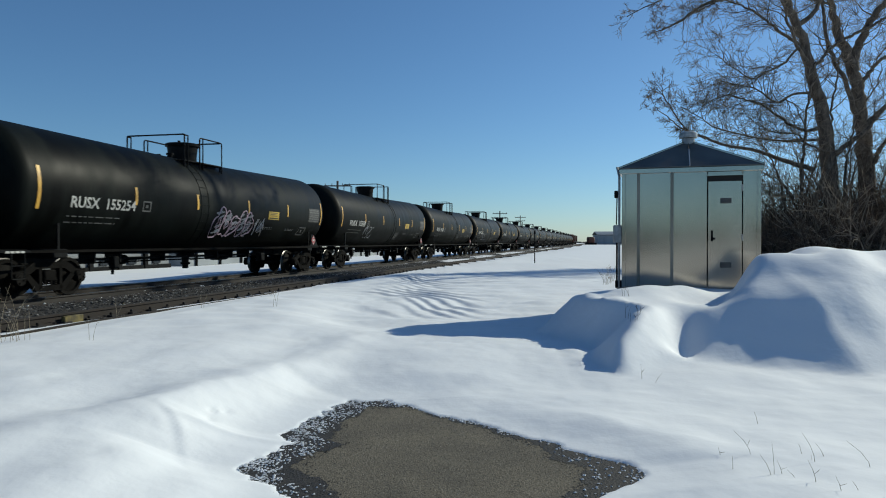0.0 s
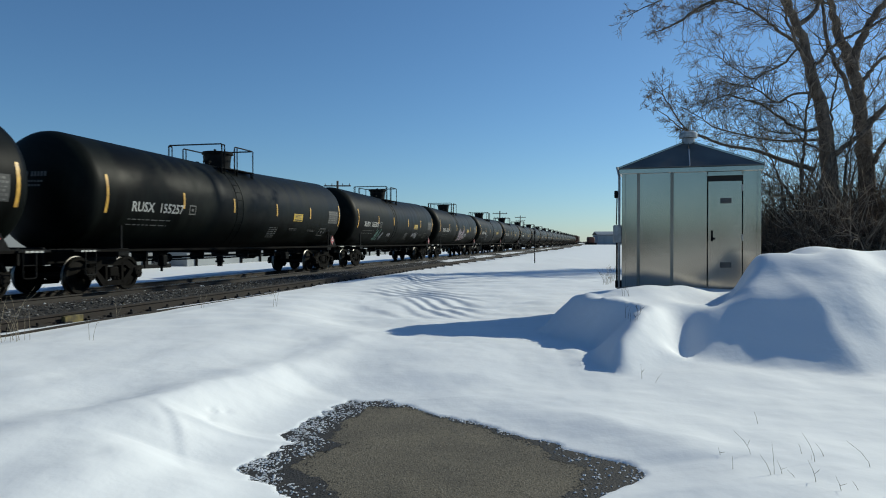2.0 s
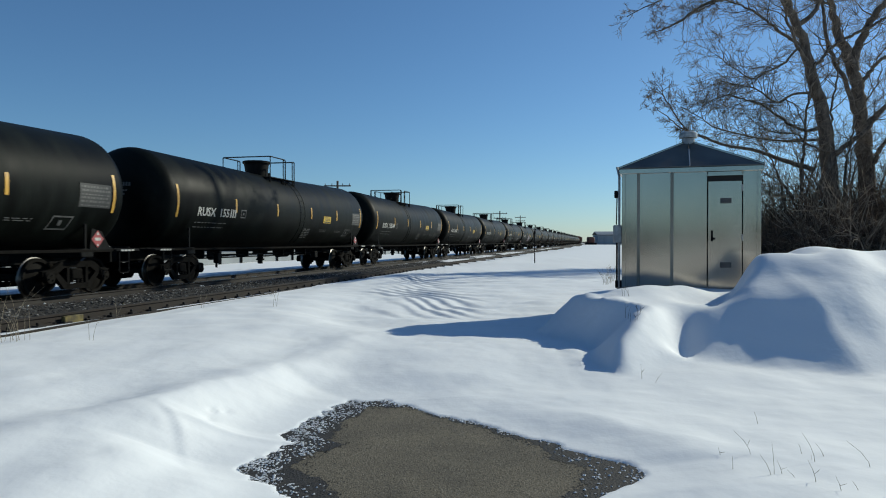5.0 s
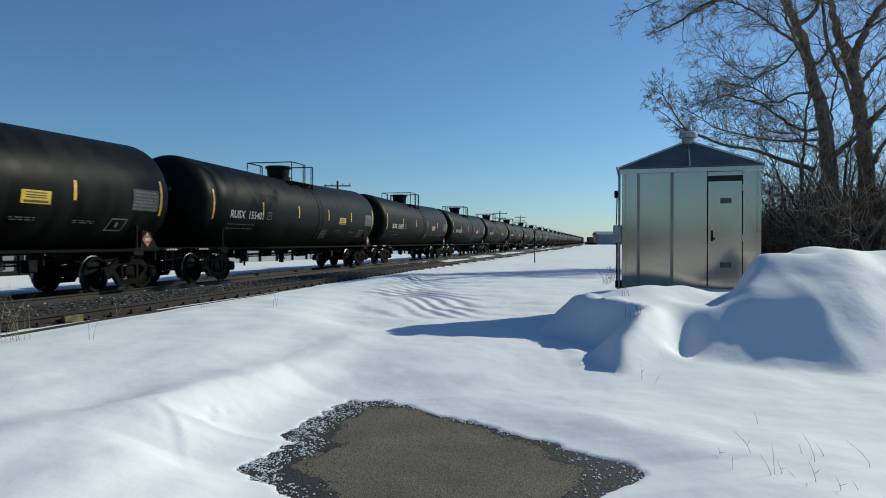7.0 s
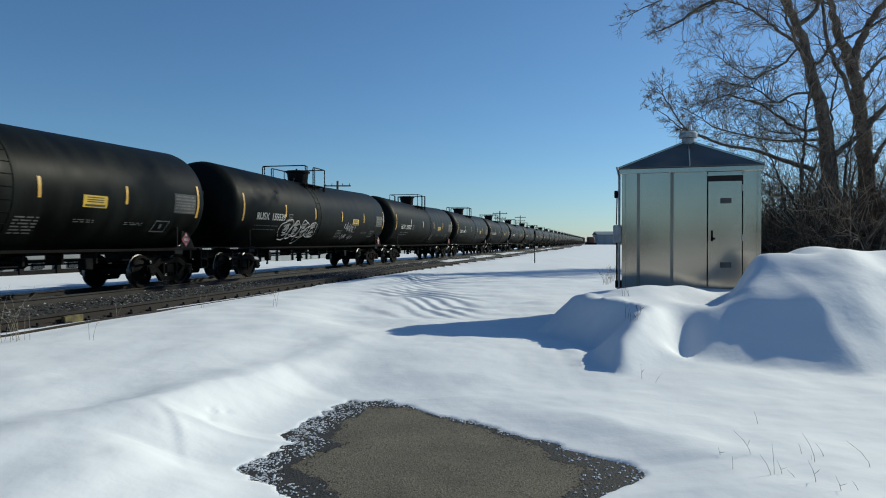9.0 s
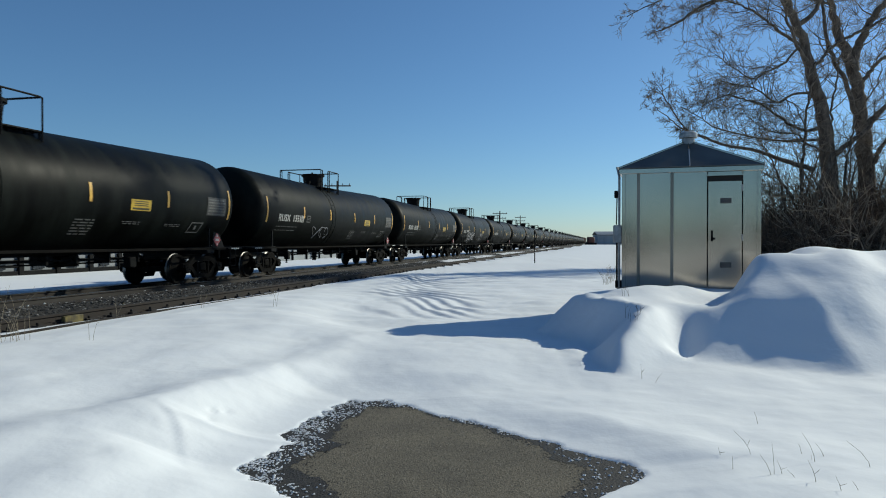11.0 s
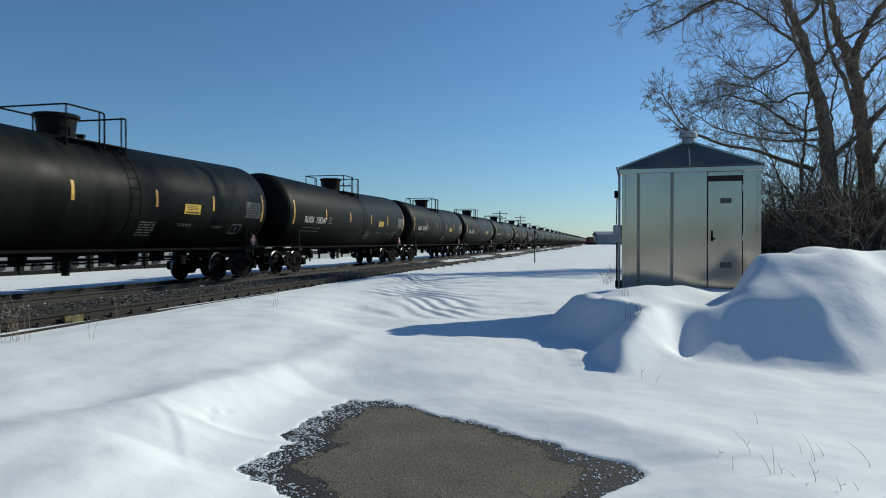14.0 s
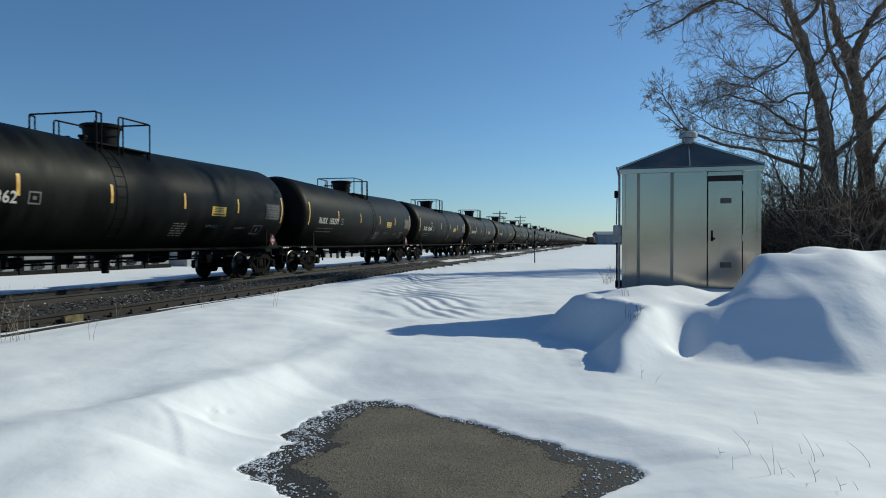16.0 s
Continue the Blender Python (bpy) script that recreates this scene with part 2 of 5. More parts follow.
def snow_height(x, y):
    d = -x * math.cos(PHI) + y * math.sin(PHI)
    s = x * math.sin(PHI) + y * math.cos(PHI)
    plateau = 0.03 + 0.06 * lattice(x * 0.33, y * 0.33, 1)
    low = -0.17 + 0.10 * step(6.8, 8.8, y) - 0.10 * step(9.8, 12.3, y) + 0.08 * step(13, 17, y) + 0.03 * lattice(x * 0.8, y * 0.5, 2)
    bank = step(-0.75, -2.5, x + 0.10 * (y - 6) - 0.3 * lattice(y * 0.45, y * 0, 8))
    fade = step(24, 12, y)
    z = plateau * (1 - fade) + fade * (plateau * bank + low * (1 - bank))
    # lip of the bank over the driveway, a dip behind it and a trough at its foot
    lip = x - np.interp(y, (3.0, 4.4, 4.8, 5.36, 5.6, 6.56, 8.86, 11.0), (-3.2, -2.85, -2.68, -2.45, -2.2, -1.84, -1.4, -1.2)) + 0.08 * lattice(y * 1.3, y * 0, 61)
    near = step(11.5, 8.5, y)
    z = z + near * (0.055 * np.exp(-(lip / 0.34) ** 2) - 0.045 * np.exp(-((lip + 0.75) / 0.42) ** 2) * (1 + 0.7 * lattice(x * 0.5, y * 0.6, 62)))
    foot = x - np.interp(y, (3.0, 4.58, 5.74, 6.77, 8.5), (-1.9, -1.64, -1.54, -1.33, -0.95))
    z = z + near * step(7.6, 6.6, y) * (-0.026 * np.exp(-(foot / 0.2) ** 2) + 0.016 * np.exp(-((foot - 0.3) / 0.14) ** 2))
    # wind-carved terraces that sweep from the plateau into the hollow
    sweep = y + 5.0 * step(-1.9, 0.7, x + 0.08 * (y - 15)) + 0.9 * lattice(x * 0.5, y * 0.3, 11) + 0.35 * lattice(x * 1.3, y * 0.8, 22)
    saw = sweep - np.floor(sweep)
    rib = np.where(saw < 0.3, saw / 0.3, (1 - saw) / 0.7)
    rib = rib * rib * (3 - 2 * rib)
    ribs = step(12.6, 14.2, y) * step(31, 23, y) * (0.4 * step(-5.0, -2.5, x) * step(4.0, 2.0, x) + 0.6 * step(-2.4, -1.2, x) * step(1.2, 0.4, x))
    z = z + ribs * 0.032 * (rib - 0.5) * np.clip(0.75 + 0.8 * lattice(x * 0.55, sweep * 0.6, 23), 0.1, 1.3)
    # raised pad of the cabin with a steep ploughed edge towards the driveway
    left = np.interp(y, (7.6, 7.9, 8.5, 8.95, 9.3, 9.75, 10.6, 11.2, 12.4), (1.86, 1.78, 1.80, 1.94, 1.92, 1.64, 1.42, 1.55, 2.75)) + 0.05 * lattice(y * 2.1, y * 0, 16) + 0.04 * lattice(x * 3, y * 3, 18)
    front = np.interp(x, (1.5, 2.05, 2.5, 2.9, 3.3, 3.8, 4.65, 5.2, 6.5), (7.35, 7.45, 7.8, 8.0, 7.95, 7.75, 7.5, 7.65, 8.0)) + 0.1 * lattice(x * 0.9 + 0.3, y * 0.6, 19) * step(2.6, 3.4, x)
    back = 14.6 - y + 4.0 * step(4.2, 5.5, x)
    lump = 0.10 * lattice(x * 0.9 + 0.4, y * 0.7, 9) + 0.05 * lattice(x * 2.2, y * 1.8, 10)
    steep = np.interp(y, (7.6, 8.0, 8.45, 9.0, 9.6), (0.45, 0.56, 0.72, 0.72, 0.55)) + 0.05 * lattice(x * 4.5, y * 4.5, 36)
    gentle = np.interp(x, (2.0, 3.2, 3.6, 4.0, 4.5, 5.0, 6.5), (0.9, 1.1, 1.2, 1.17, 1.13, 1.25, 1.5))
    grown = soft_min(soft_min((x - left) / steep, (y - front) / gentle, 0.12), back / 1.5, 0.3)
    inside = grown * gentle
    grown = np.clip(grown + 0.2 * lump * step(2.4, 3.2, x), 0, 1)
    profile = 0.3 * step(0, 1, grown) + 0.7 * grown
    pad = np.interp(x, (1.6, 2.2, 2.8, 3.4, 3.9, 4.5, 5.0, 6.0), (0.47, 0.56, 0.53, 0.52, 0.54, 0.57, 0.60, 0.62))
    # ploughed mound on its right part: a steep flank on the left, a long face towards the driveway
    across = x + 0.55 * (10.2 - y) + 0.45 * lump + 0.10 * lattice(y * 1.6, x * 0.4, 63)
    flank = step(4.08, 4.72, across)
    rise = (y - front - np.interp(x, (4.2, 5.2), (1.0, 0.9)) + 0.2 * lattice(x * 1.3, y * 0.5, 65)) / 1.3
    crest = (0.63 + 0.03 * np.sin(x * 2.3 + 0.6) + 0.03 * lattice(x * 1.7, x * 0, 7)) * step(-0.3, 1.1, rise) * step(12.3, 11.0, y)
    z = z + pad * profile + crest * flank
    z = z - 0.10 * np.exp(-((x - 3.95) / 0.5) ** 2 - ((y - 10.2) / 0.6) ** 2)
    # gully between the spur and the mound
    gully = x - 2.84 - 0.34 * (y - 8.2)
    z = z - 0.19 * np.exp(-(gully / 0.24) ** 2) * step(8.0, 8.4, y) * step(9.5, 8.9, y)
    # broken lumps of ploughed snow on the bank
    torn = step(1.2, 1.6, x) * step(2.75, 2.35, x) * step(7.5, 7.8, y) * step(11.2, 10.2, y)
    z = z + torn * step(8.0, 9.0, y) * (0.03 * lattice(x * 4.2, y * 3.6, 38) + 0.018 * lattice(x * 9, y * 8, 39))
    # drift against the cabin's front
    qx = (x - SHED_L.x) * SHED_X.x + (y - SHED_L.y) * SHED_X.y
    qy = (x - SHED_L.x) * SHED_Y.x + (y - SHED_L.y) * SHED_Y.y
    z = z + 0.08 * np.exp(-((qx - 0.95) / 0.9) ** 2 - ((qy + 0.15) / 0.9) ** 2)
    q1, q2 = (x - 3.35) * 0.848 + (y - 10.75) * 0.53, (y - 10.75) * 0.848 - (x - 3.35) * 0.53
    z = z + 0.22 * np.exp(-(q1 / 1.0) ** 2 - (q2 / 0.5) ** 2)
    # old tracks: two pits and a curved drag mark with a raised side
    for fx, fy in ((-1.80, 5.72), (-1.88, 5.62), (-1.84, 5.45)):
        z = z - 0.03 * np.exp(-((x - fx) / 0.03) ** 2 - ((y - fy) / 0.05) ** 2)
    drag = x + 1.98 - 0.5 * (5.12 - y) + 0.9 * (y - 5.0) ** 2 * step(4.9, 5.3, y)
    where = step(4.35, 4.6, y) * step(5.5, 5.2, y) * (0.55 + 0.3 * lattice(x * 1.7, y * 1.9, 64))
    z = z + where * (0.014 * np.exp(-((drag - 0.03) / 0.045) ** 2) - 0.014 * np.exp(-((drag + 0.045) / 0.045) ** 2))
    # slumped, uneven face of the mound
    face = step(3.0, 4.0, x) * step(0.1, 0.8, inside) * step(12.0, 10.8, y)
    z = z + face * (0.04 * lattice(x * 0.9, y * 0.9 + 0.6 * x, 28) + 0.03 * lattice(x * 2.1 + 3, y * 1.9, 29))
    # drifts drawn out by the wind
    z = z + 0.022 * step(8.5, 11, y) * step(60, 20, y) * lattice(x * 0.9 + y * 0.25, y * 2.3 - x * 0.4, 26) + 0.012 * lattice(x * 1.1 + y * 0.3, y * 1.2, 27)
    # relief
    z = z + 0.012 * lattice(x * 2.3, y * 2.3, 12) + 0.004 * lattice(x * 7, y * 7, 13)
    # the field beyond the line, and the cut under the ballast
    field = step(14.6, 17.5, d)
    z = z * (1 - field) + field * (-0.32 + 0.05 * lattice(x * 0.2, y * 0.2, 14))
    verge = step(7.2, 8.1, d) * step(9.0, 8.6, d)
    z = z * (1 - verge) + verge * (-0.035 + 0.012 * lattice(s * 1.3, d * 3, 37))
    cut = step(8.49, 8.56, d + 0.05 * lattice(s * 0.9, d * 0, 15) + 0.03 * lattice(s * 3.1, d * 2, 34)) * step(15.6, 14.9, d)
    z = z * (1 - cut) - 0.75 * cut
    # melted driveway
    melt = step(-0.02, 0.05, bare(x, y))
    rim = step(-0.85, 0.05, clearing(x, y))
    z = z * (1 - rim) + rim * np.minimum(z, -0.241)
    return z * (1 - melt) - 0.275 * melt


def spread(fine, ends):
    """Sheet lines: the given fine ones, then ever wider steps to the horizon."""
    out = list(fine)
    for sign, at in ((1, fine[-1]), (-1, fine[0])):
        stepw, v, more = ends, at, []
        while abs(v) < 4200:
            v += sign * stepw
            stepw *= 1.16
            more.append(v)
        out = out + more if sign == 1 else more[::-1] + out
    return np.array(out)


gx = spread(np.concatenate([np.arange(-11, -2.2, 0.085), np.arange(-2.2, 1.7, 0.032), np.arange(1.7, 9.5, 0.075)]), 0.1)
gy = spread(np.concatenate([np.arange(2.5, 3.9, 0.085), np.arange(3.9, 7.0, 0.032), np.arange(7.0, 12.5, 0.085), np.arange(12.5, 27, 0.05)]), 0.1)
mx, my = np.meshgrid(gx, gy)
mz = snow_height(mx, my)
nx, ny = len(gx), len(gy)
idx = np.arange(nx * ny).reshape(ny, nx)
quads = np.stack([idx[:-1, :-1], idx[:-1, 1:], idx[1:, 1:], idx[1:, :-1]], -1).reshape(-1, 4)
me = bpy.data.meshes.new("ground")
me.from_pydata(np.stack([mx, my, mz], -1).reshape(-1, 3), [], quads.tolist())
me.shade_smooth()
me.materials.append(M_SNOW)
ground = tagged(new("ground", me), "drifted sunlit snow over the whole flat field", "snow", kind="structure")

bm = bmesh.new()
for i in range(40):
    for j in range(60):
        bm.verts.new((-2 + 4 * i / 39, -8 + 15.3 * j / 59, -0.25))
bm.verts.ensure_lookup_table()
for i in range(39):
    for j in range(59):
        a = i * 60 + j
        bm.faces.new([bm.verts[k] for k in (a, a + 60, a + 61, a + 1)])
road = new("road", put_mesh("road", bm, M_ASPHALT, 30))
tagged(road, "bare brown-grey asphalt of a driveway between snow", "asphalt", kind="structure")


def rail_point(s, d, z=0.0):
    return U * s + N * d + Vector((0, 0, z))


LINE = Matrix.Translation((0, 0, 0)) @ Matrix.Rotation(radians(90) - PHI, 4, "Z")   # x along the line, y away from the camera


def extrude_profile(name, profile, x0, x1, material, parent, label="", smooth=30, cuts=1):
    bm = bmesh.new()
    rows = []
    for i in range(cuts + 1):
        x = x0 + (x1 - x0) * i / cuts
        rows.append([bm.verts.new((x, y, z)) for y, z in profile])
    for a, b in zip(rows, rows[1:]):
        for k in range(len(profile) - 1):
            bm.faces.new((a[k], b[k], b[k + 1], a[k + 1]))
    return part(name, bm, material, parent, label, smooth)


# ---- the two tracks ----
MAIN_D, NEAR_D, NEAR_Z = 13.4, 9.35, 0.126
bed = thing("ballast_bed", "dark gravel bed with patches of snow under two tracks", "ballast", LINE, kind="structure")
BED_D = (7.6, 8.0, 8.4, 8.72, 9.3, 10.0, 10.5, 11.0, 11.5, 12.0, 14.8, 15.6)
BED_Z = (-0.55, -0.22, -0.13, 0.015, 0.08, 0.10, 0.06, -0.05, -0.13, -0.18, -0.18, -0.55)
for x0, x1 in ((-400, -6), (60, 3500)):
    extrude_profile("gravel", list(zip(BED_D, BED_Z)), x0, x1, M_BALLAST, bed)
bs, bd = np.meshgrid(np.arange(-6, 60.01, 0.075), np.arange(7.6, 15.61, 0.075))
bz = np.interp(bd, BED_D, BED_Z) + 0.022 * lattice(bs * 9, bd * 9, 31) + 0.018 * lattice(bs * 19, bd * 19, 32) + 0.012 * lattice(bs * 1.2, bd * 1.2, 33)
bi = np.arange(bs.size).reshape(bs.shape)
me = bpy.data.meshes.new("gravel")
me.from_pydata(np.stack([bs, bd, bz], -1).reshape(-1, 3), [], np.stack([bi[:-1, :-1], bi[:-1, 1:], bi[1:, 1:], bi[1:, :-1]], -1).reshape(-1, 4).tolist())
me.materials.append(M_BALLAST)
new("gravel", me).parent = bed


def track(name, d, z, label):
    t = thing(name, label, "track", LINE @ Matrix.Translation((0, d, z)), group="railway tracks")
    prof = [(-0.07, -0.17), (-0.07, -0.155), (-0.012, -0.13), (-0.009, -0.05), (-0.036, -0.035), (-0.036, -0.004), (-0.03, 0.0), (0.03, 0.0), (0.036, -0.004), (0.036, -0.035), (0.009, -0.05), (0.012, -0.13), (0.07, -0.155), (0.07, -0.17)]
    for y in (-0.7535, 0.7535):
        extrude_profile("rail", [(y + a, b) for a, b in prof], -400, 3500, M_RAIL if d == NEAR_D else M_RAILDARK, t, "rust-brown steel rail")
        if d == MAIN_D:
            extrude_profile("railhead", [(y - 0.025, 0.0015), (y + 0.025, 0.0015)], -400, 3500, M_RAILTOP, t, "worn shiny railhead")
    return t


main_track = track("railway_track", MAIN_D, 0.0, "main railway track with worn steel rails")
near_track = track("railway_track", NEAR_D, NEAR_Z, "rusty siding track half buried in gravel and snow")


def ties(t, x0, x1, step_x, rng):
    shared = []
    for k in range(3):
        bm = bmesh.new()
        box(bm, (0, 0, -0.265), (0.23, 2.6, 0.18), bevel=0.012)
        for v in bm.verts:
            v.co += Vector((rng.uniform(-0.008, 0.008), rng.uniform(-0.03, 0.03), rng.uniform(-0.006, 0.004)))
        shared.append(put_mesh("tie", bm, M_TIE, 30))
    n = int((x1 - x0) / step_x)
    for i in range(n):
        o = new("tie", shared[i % 3])
        o.parent = t
        o.matrix_basis = pose(x0 + i * step_x + rng.uniform(-0.03, 0.03), rng.uniform(-0.05, 0.05), 0.012 * rng.random(), 0, 0, rng.uniform(-1.2, 1.2))
    bm = bmesh.new()
    for i in range(n, n + 260):
        box(bm, (x0 + i * step_x, 0, -0.265), (0.23, 2.6, 0.18))
    o = part("far_ties", bm, M_TIE, t)
    o["kind"] = "stuff"
# ---- tank cars ----
R_TANK, Z_TANK, HALF, CAR_L = 1.52, 2.535, 7.9, 18.18


def sag(x):
    """The shell drops a little towards its middle, so that it drains."""
    return -0.11 * max(0.0, 1 - abs(x) / HALF)


def on_shell(x, z, off=0.006):
    """A place on the shell's side that faces the camera."""
    dz = z - Z_TANK - sag(x)
    return Vector((x, -math.sqrt(max((R_TANK + off) ** 2 - dz * dz, 0)), z))


def shell_patch(bm, x0, x1, z0, z1, off=0.006, n=4, skew=0.0):
    """A thin sheet that follows the shell."""
    zc = Z_TANK + sag((x0 + x1) / 2)
    a0, a1 = math.asin((z0 - zc) / R_TANK), math.asin((z1 - zc) / R_TANK)
    rows = []
    for i in range(n + 1):
        a = a0 + (a1 - a0) * i / n
        rr = R_TANK + off
        rows.append([bm.verts.new((x + skew * i / n, -rr * math.cos(a), zc + rr * math.sin(a))) for x in (x0, x1)])
    for p, q in zip(rows, rows[1:]):
        bm.faces.new((p[0], p[1], q[1], q[0]))


def make_truck(car, x, rng=None):
    """A two-axle truck: bolster, two side frames with springs, two wheelsets."""
    bm = bmesh.new()
    box(bm, (0, 0, 0.52), (0.36, 2.2, 0.26), bevel=0.03)
    rod(bm, (0, 0, 0.6), (0, 0, 0.78), 0.3, seg=16)
    for sx in (-1, 1):
        box(bm, (sx * 0.45, 0, 0.42), (0.08, 1.5, 0.12), bevel=0.01)
        box(bm, (sx * 0.37, 0.6, 0.45), (0.07, 0.1, 0.3), bevel=0.01)
        box(bm, (sx * 0.37, -0.6, 0.45), (0.07, 0.1, 0.3), bevel=0.01)
    truck = part("truck", bm, M_GRIME, car, "grimy cast steel two-axle truck")
    truck.location = (x, 0, 0)
    for side in (-1, 1):
        bm = bmesh.new()
        y0, y1 = side * 0.99, side * 1.10
        top = [(-1.08, 0.62), (-0.78, 0.66), (-0.5, 0.83), (0.5, 0.83), (0.78, 0.66), (1.08, 0.62), (1.08, 0.50), (0.72, 0.50), (0.42, 0.68), (-0.42, 0.68), (-0.72, 0.50), (-1.08, 0.50)]
        plate(bm, top, min(y0, y1), max(y0, y1))
        low = [(-0.74, 0.53), (-0.62, 0.58), (-0.32, 0.30), (0.32, 0.30), (0.62, 0.58), (0.74, 0.53), (0.42, 0.17), (-0.42, 0.17)]
        plate(bm, low, min(y0, y1), max(y0, y1))
        for sx in (-1, 1):
            plate(bm, [(sx * 0.26, 0.2), (sx * 0.34, 0.2), (sx * 0.34, 0.75), (sx * 0.26, 0.75)], min(y0, y1), max(y0, y1))
            box(bm, (sx * 0.89, side * 1.045, 0.53), (0.3, 0.2, 0.16), bevel=0.02)
        sf = part("side_frame", bm, M_GRIME, truck)
        bm = bmesh.new()
        for sx in (-0.14, 0.02, 0.16):
            for k in range(5):
                rod(bm, (sx, side * 1.03, 0.27 + k * 0.045), (sx, side * 1.03, 0.30 + k * 0.045), 0.065, seg=10)
        part("spring_group", bm, M_GRIME, truck)
    sets = []
    for ax in (-0.89, 0.89):
        bm = bmesh.new()
        rod(bm, (0, -1.12, 0), (0, 1.12, 0), 0.08, seg=12)
        for side in (-1, 1):
            prof = [(0.0, 0.02), (0.14, 0.04), (0.17, 0.02), (0.36, -0.02), (0.38, 0.04), (0.445, 0.045), (0.457, 0.03), (0.462, -0.05), (0.488, -0.065), (0.488, -0.09), (0.44, -0.095), (0.38, -0.09), (0.36, -0.05), (0.17, -0.02), (0.14, -0.05), (0.0, -0.05)]
            m = Matrix.Translation((0, side * 0.76, 0)) @ Matrix.Rotation(radians(-90 * side), 4, "X")
            lathe(bm, prof, 28, m)
            rod(bm, (0, side * 1.0, 0), (0, side * 1.16, 0), 0.125, seg=14)
            for k in range(3):
                a = k * 2.094
                rod(bm, (0.07 * math.cos(a), side * 1.15, 0.07 * math.sin(a)), (0.07 * math.cos(a), side * 1.185, 0.07 * math.sin(a)), 0.022, seg=6)
        ws = part("wheelset", bm, M_WHEEL, truck, "steel wheelset with worn bright treads")
        ws.data.materials.append(M_TREAD)
        for f in ws.data.polygons:
            c = f.center
            if 0.68 < abs(c.y) < 0.81 and math.hypot(c.x, c.z) > 0.45:
                f.material_index = 1
        ws.location = (ax, 0, 0.457)
        sets.append(ws)
    return truck


def make_tank_car():
    car = thing("tank_car", "long black railway tank car with yellow reflector strips", "tank car", group="tank train")
    # shell and heads
    bm = bmesh.new()
    prof = [(0.0, -HALF - 0.68)]
    for k in range(1, 10):
        a = k / 10 * math.pi / 2
        prof.append((R_TANK * math.sin(a), -HALF - 0.68 * math.cos(a)))
    prof += [(R_TANK, -HALF), (R_TANK, 0.0), (R_TANK, HALF)]
    for k in range(9, 0, -1):
        a = k / 10 * math.pi / 2
        prof.append((R_TANK * math.sin(a), HALF + 0.68 * math.cos(a)))
    prof.append((0.0, HALF + 0.68))
    lathe(bm, prof, 64, Matrix.Translation((0, 0, Z_TANK)) @ ALONG_X)
    for v in bm.verts:
        v.co.z += sag(v.co.x)
    part("tank", bm, M_TANK, car, "dusty black welded tank shell", 25)
    # manway dome
    bm = bmesh.new()
    lathe(bm, [(0.0, 3.8), (0.44, 3.8), (0.445, 4.1), (0.48, 4.38), (0.54, 4.40), (0.55, 4.47), (0.51, 4.495), (0.0, 4.52)], 28, Matrix.Translation((-0.28, 0, 0)))
    dome = part("dome", bm, M_BLACK, car, "black manway dome with a flanged lid")
    bm = bmesh.new()
    rod(bm, (0.06, -0.1, 4.46), (0.06, -0.1, 4.56), 0.04, seg=10)
    part("lid_knob", bm, M_BLACK, dome)
    bm = bmesh.new()
    rod(bm, (0.45, -0.1, 3.85), (0.45, -0.1, 4.06), 0.09, seg=12)
    rod(bm, (0.45, -0.1, 4.04), (0.45, -0.1, 4.1), 0.12, seg=12)
    part("safety_valve", bm, M_BLACK, car)
    bm = bmesh.new()
    rod(bm, (0.75, 0.1, 3.85), (0.75, 0.1, 4.04), 0.06, seg=10)
    part("vent_stub", bm, M_BLACK, car)
    # platform with gratings
    for sy in (-1, 1):
        bm = bmesh.new()
        for k in range(9):
            box(bm, (-0.02, sy * (0.58 + k * 0.05), 3.80), (2.2, 0.025, 0.03))
        for k in range(10):
            box(bm, (-1.1 + k * 0.24, sy * 0.78, 3.78), (0.03, 0.46, 0.02))
        for sx in (-1.05, 0.0, 1.0):
            rod(bm, (sx, sy * 0.95, 3.5), (sx, sy * 0.95, 3.79), 0.03)
        part("walkway", bm, M_BLACK, car, "black steel grating beside the dome")
    # railings
    rails = [
        bent([(0.22, 1.0, 3.56), (0.22, 1.0, 4.58), (-1.08, 1.0, 4.58), (-1.08, -1.0, 4.58), (0.22, -1.0, 4.58), (0.22, -1.0, 3.56)], 0.09),
        bent([(1.04, 1.0, 3.56), (1.04, 1.0, 4.58), (1.04, -1.0, 4.58), (1.04, -1.0, 3.56)], 0.05),
    ]
    posts = (((-1.08, 1.0), (-1.08, -1.0), (0.04, -1.0), (0.04, 1.0)), ((0.86, -1.0), (0.86, 1.0)))
    for k, p in enumerate(rails):
        bm = bmesh.new()
        tube(bm, p, 0.024)
        for x, y in posts[k]:
            rod(bm, (x, y, 3.56), (x, y, 4.575), 0.022, seg=6)
        if k == 1:
            for y in (-1.0, 1.0):
                rod(bm, (0.86, y, 4.56), (1.04, y, 4.56), 0.022, seg=6)
        part("railing", bm, M_BLACK, car, "black pipe safety railing")
    # ladder that hugs the shell
    bm = bmesh.new()
    arc = [math.radians(a) for a in range(-50, 61, 10)]
    for x in (0.55, 0.95):
        tube(bm, [(x, -(R_TANK + 0.016) * math.cos(a), Z_TANK - 0.1 + (R_TANK + 0.016) * math.sin(a)) for a in arc], 0.007, 5)
    for a in arc[1:-1]:
        p = (-(R_TANK + 0.016) * math.cos(a), Z_TANK - 0.1 + (R_TANK + 0.016) * math.sin(a))
        rod(bm, (0.55, *p), (0.95, *p), 0.006, seg=5)
    part("ladder", bm, M_TANK, car, "black steel side ladder")
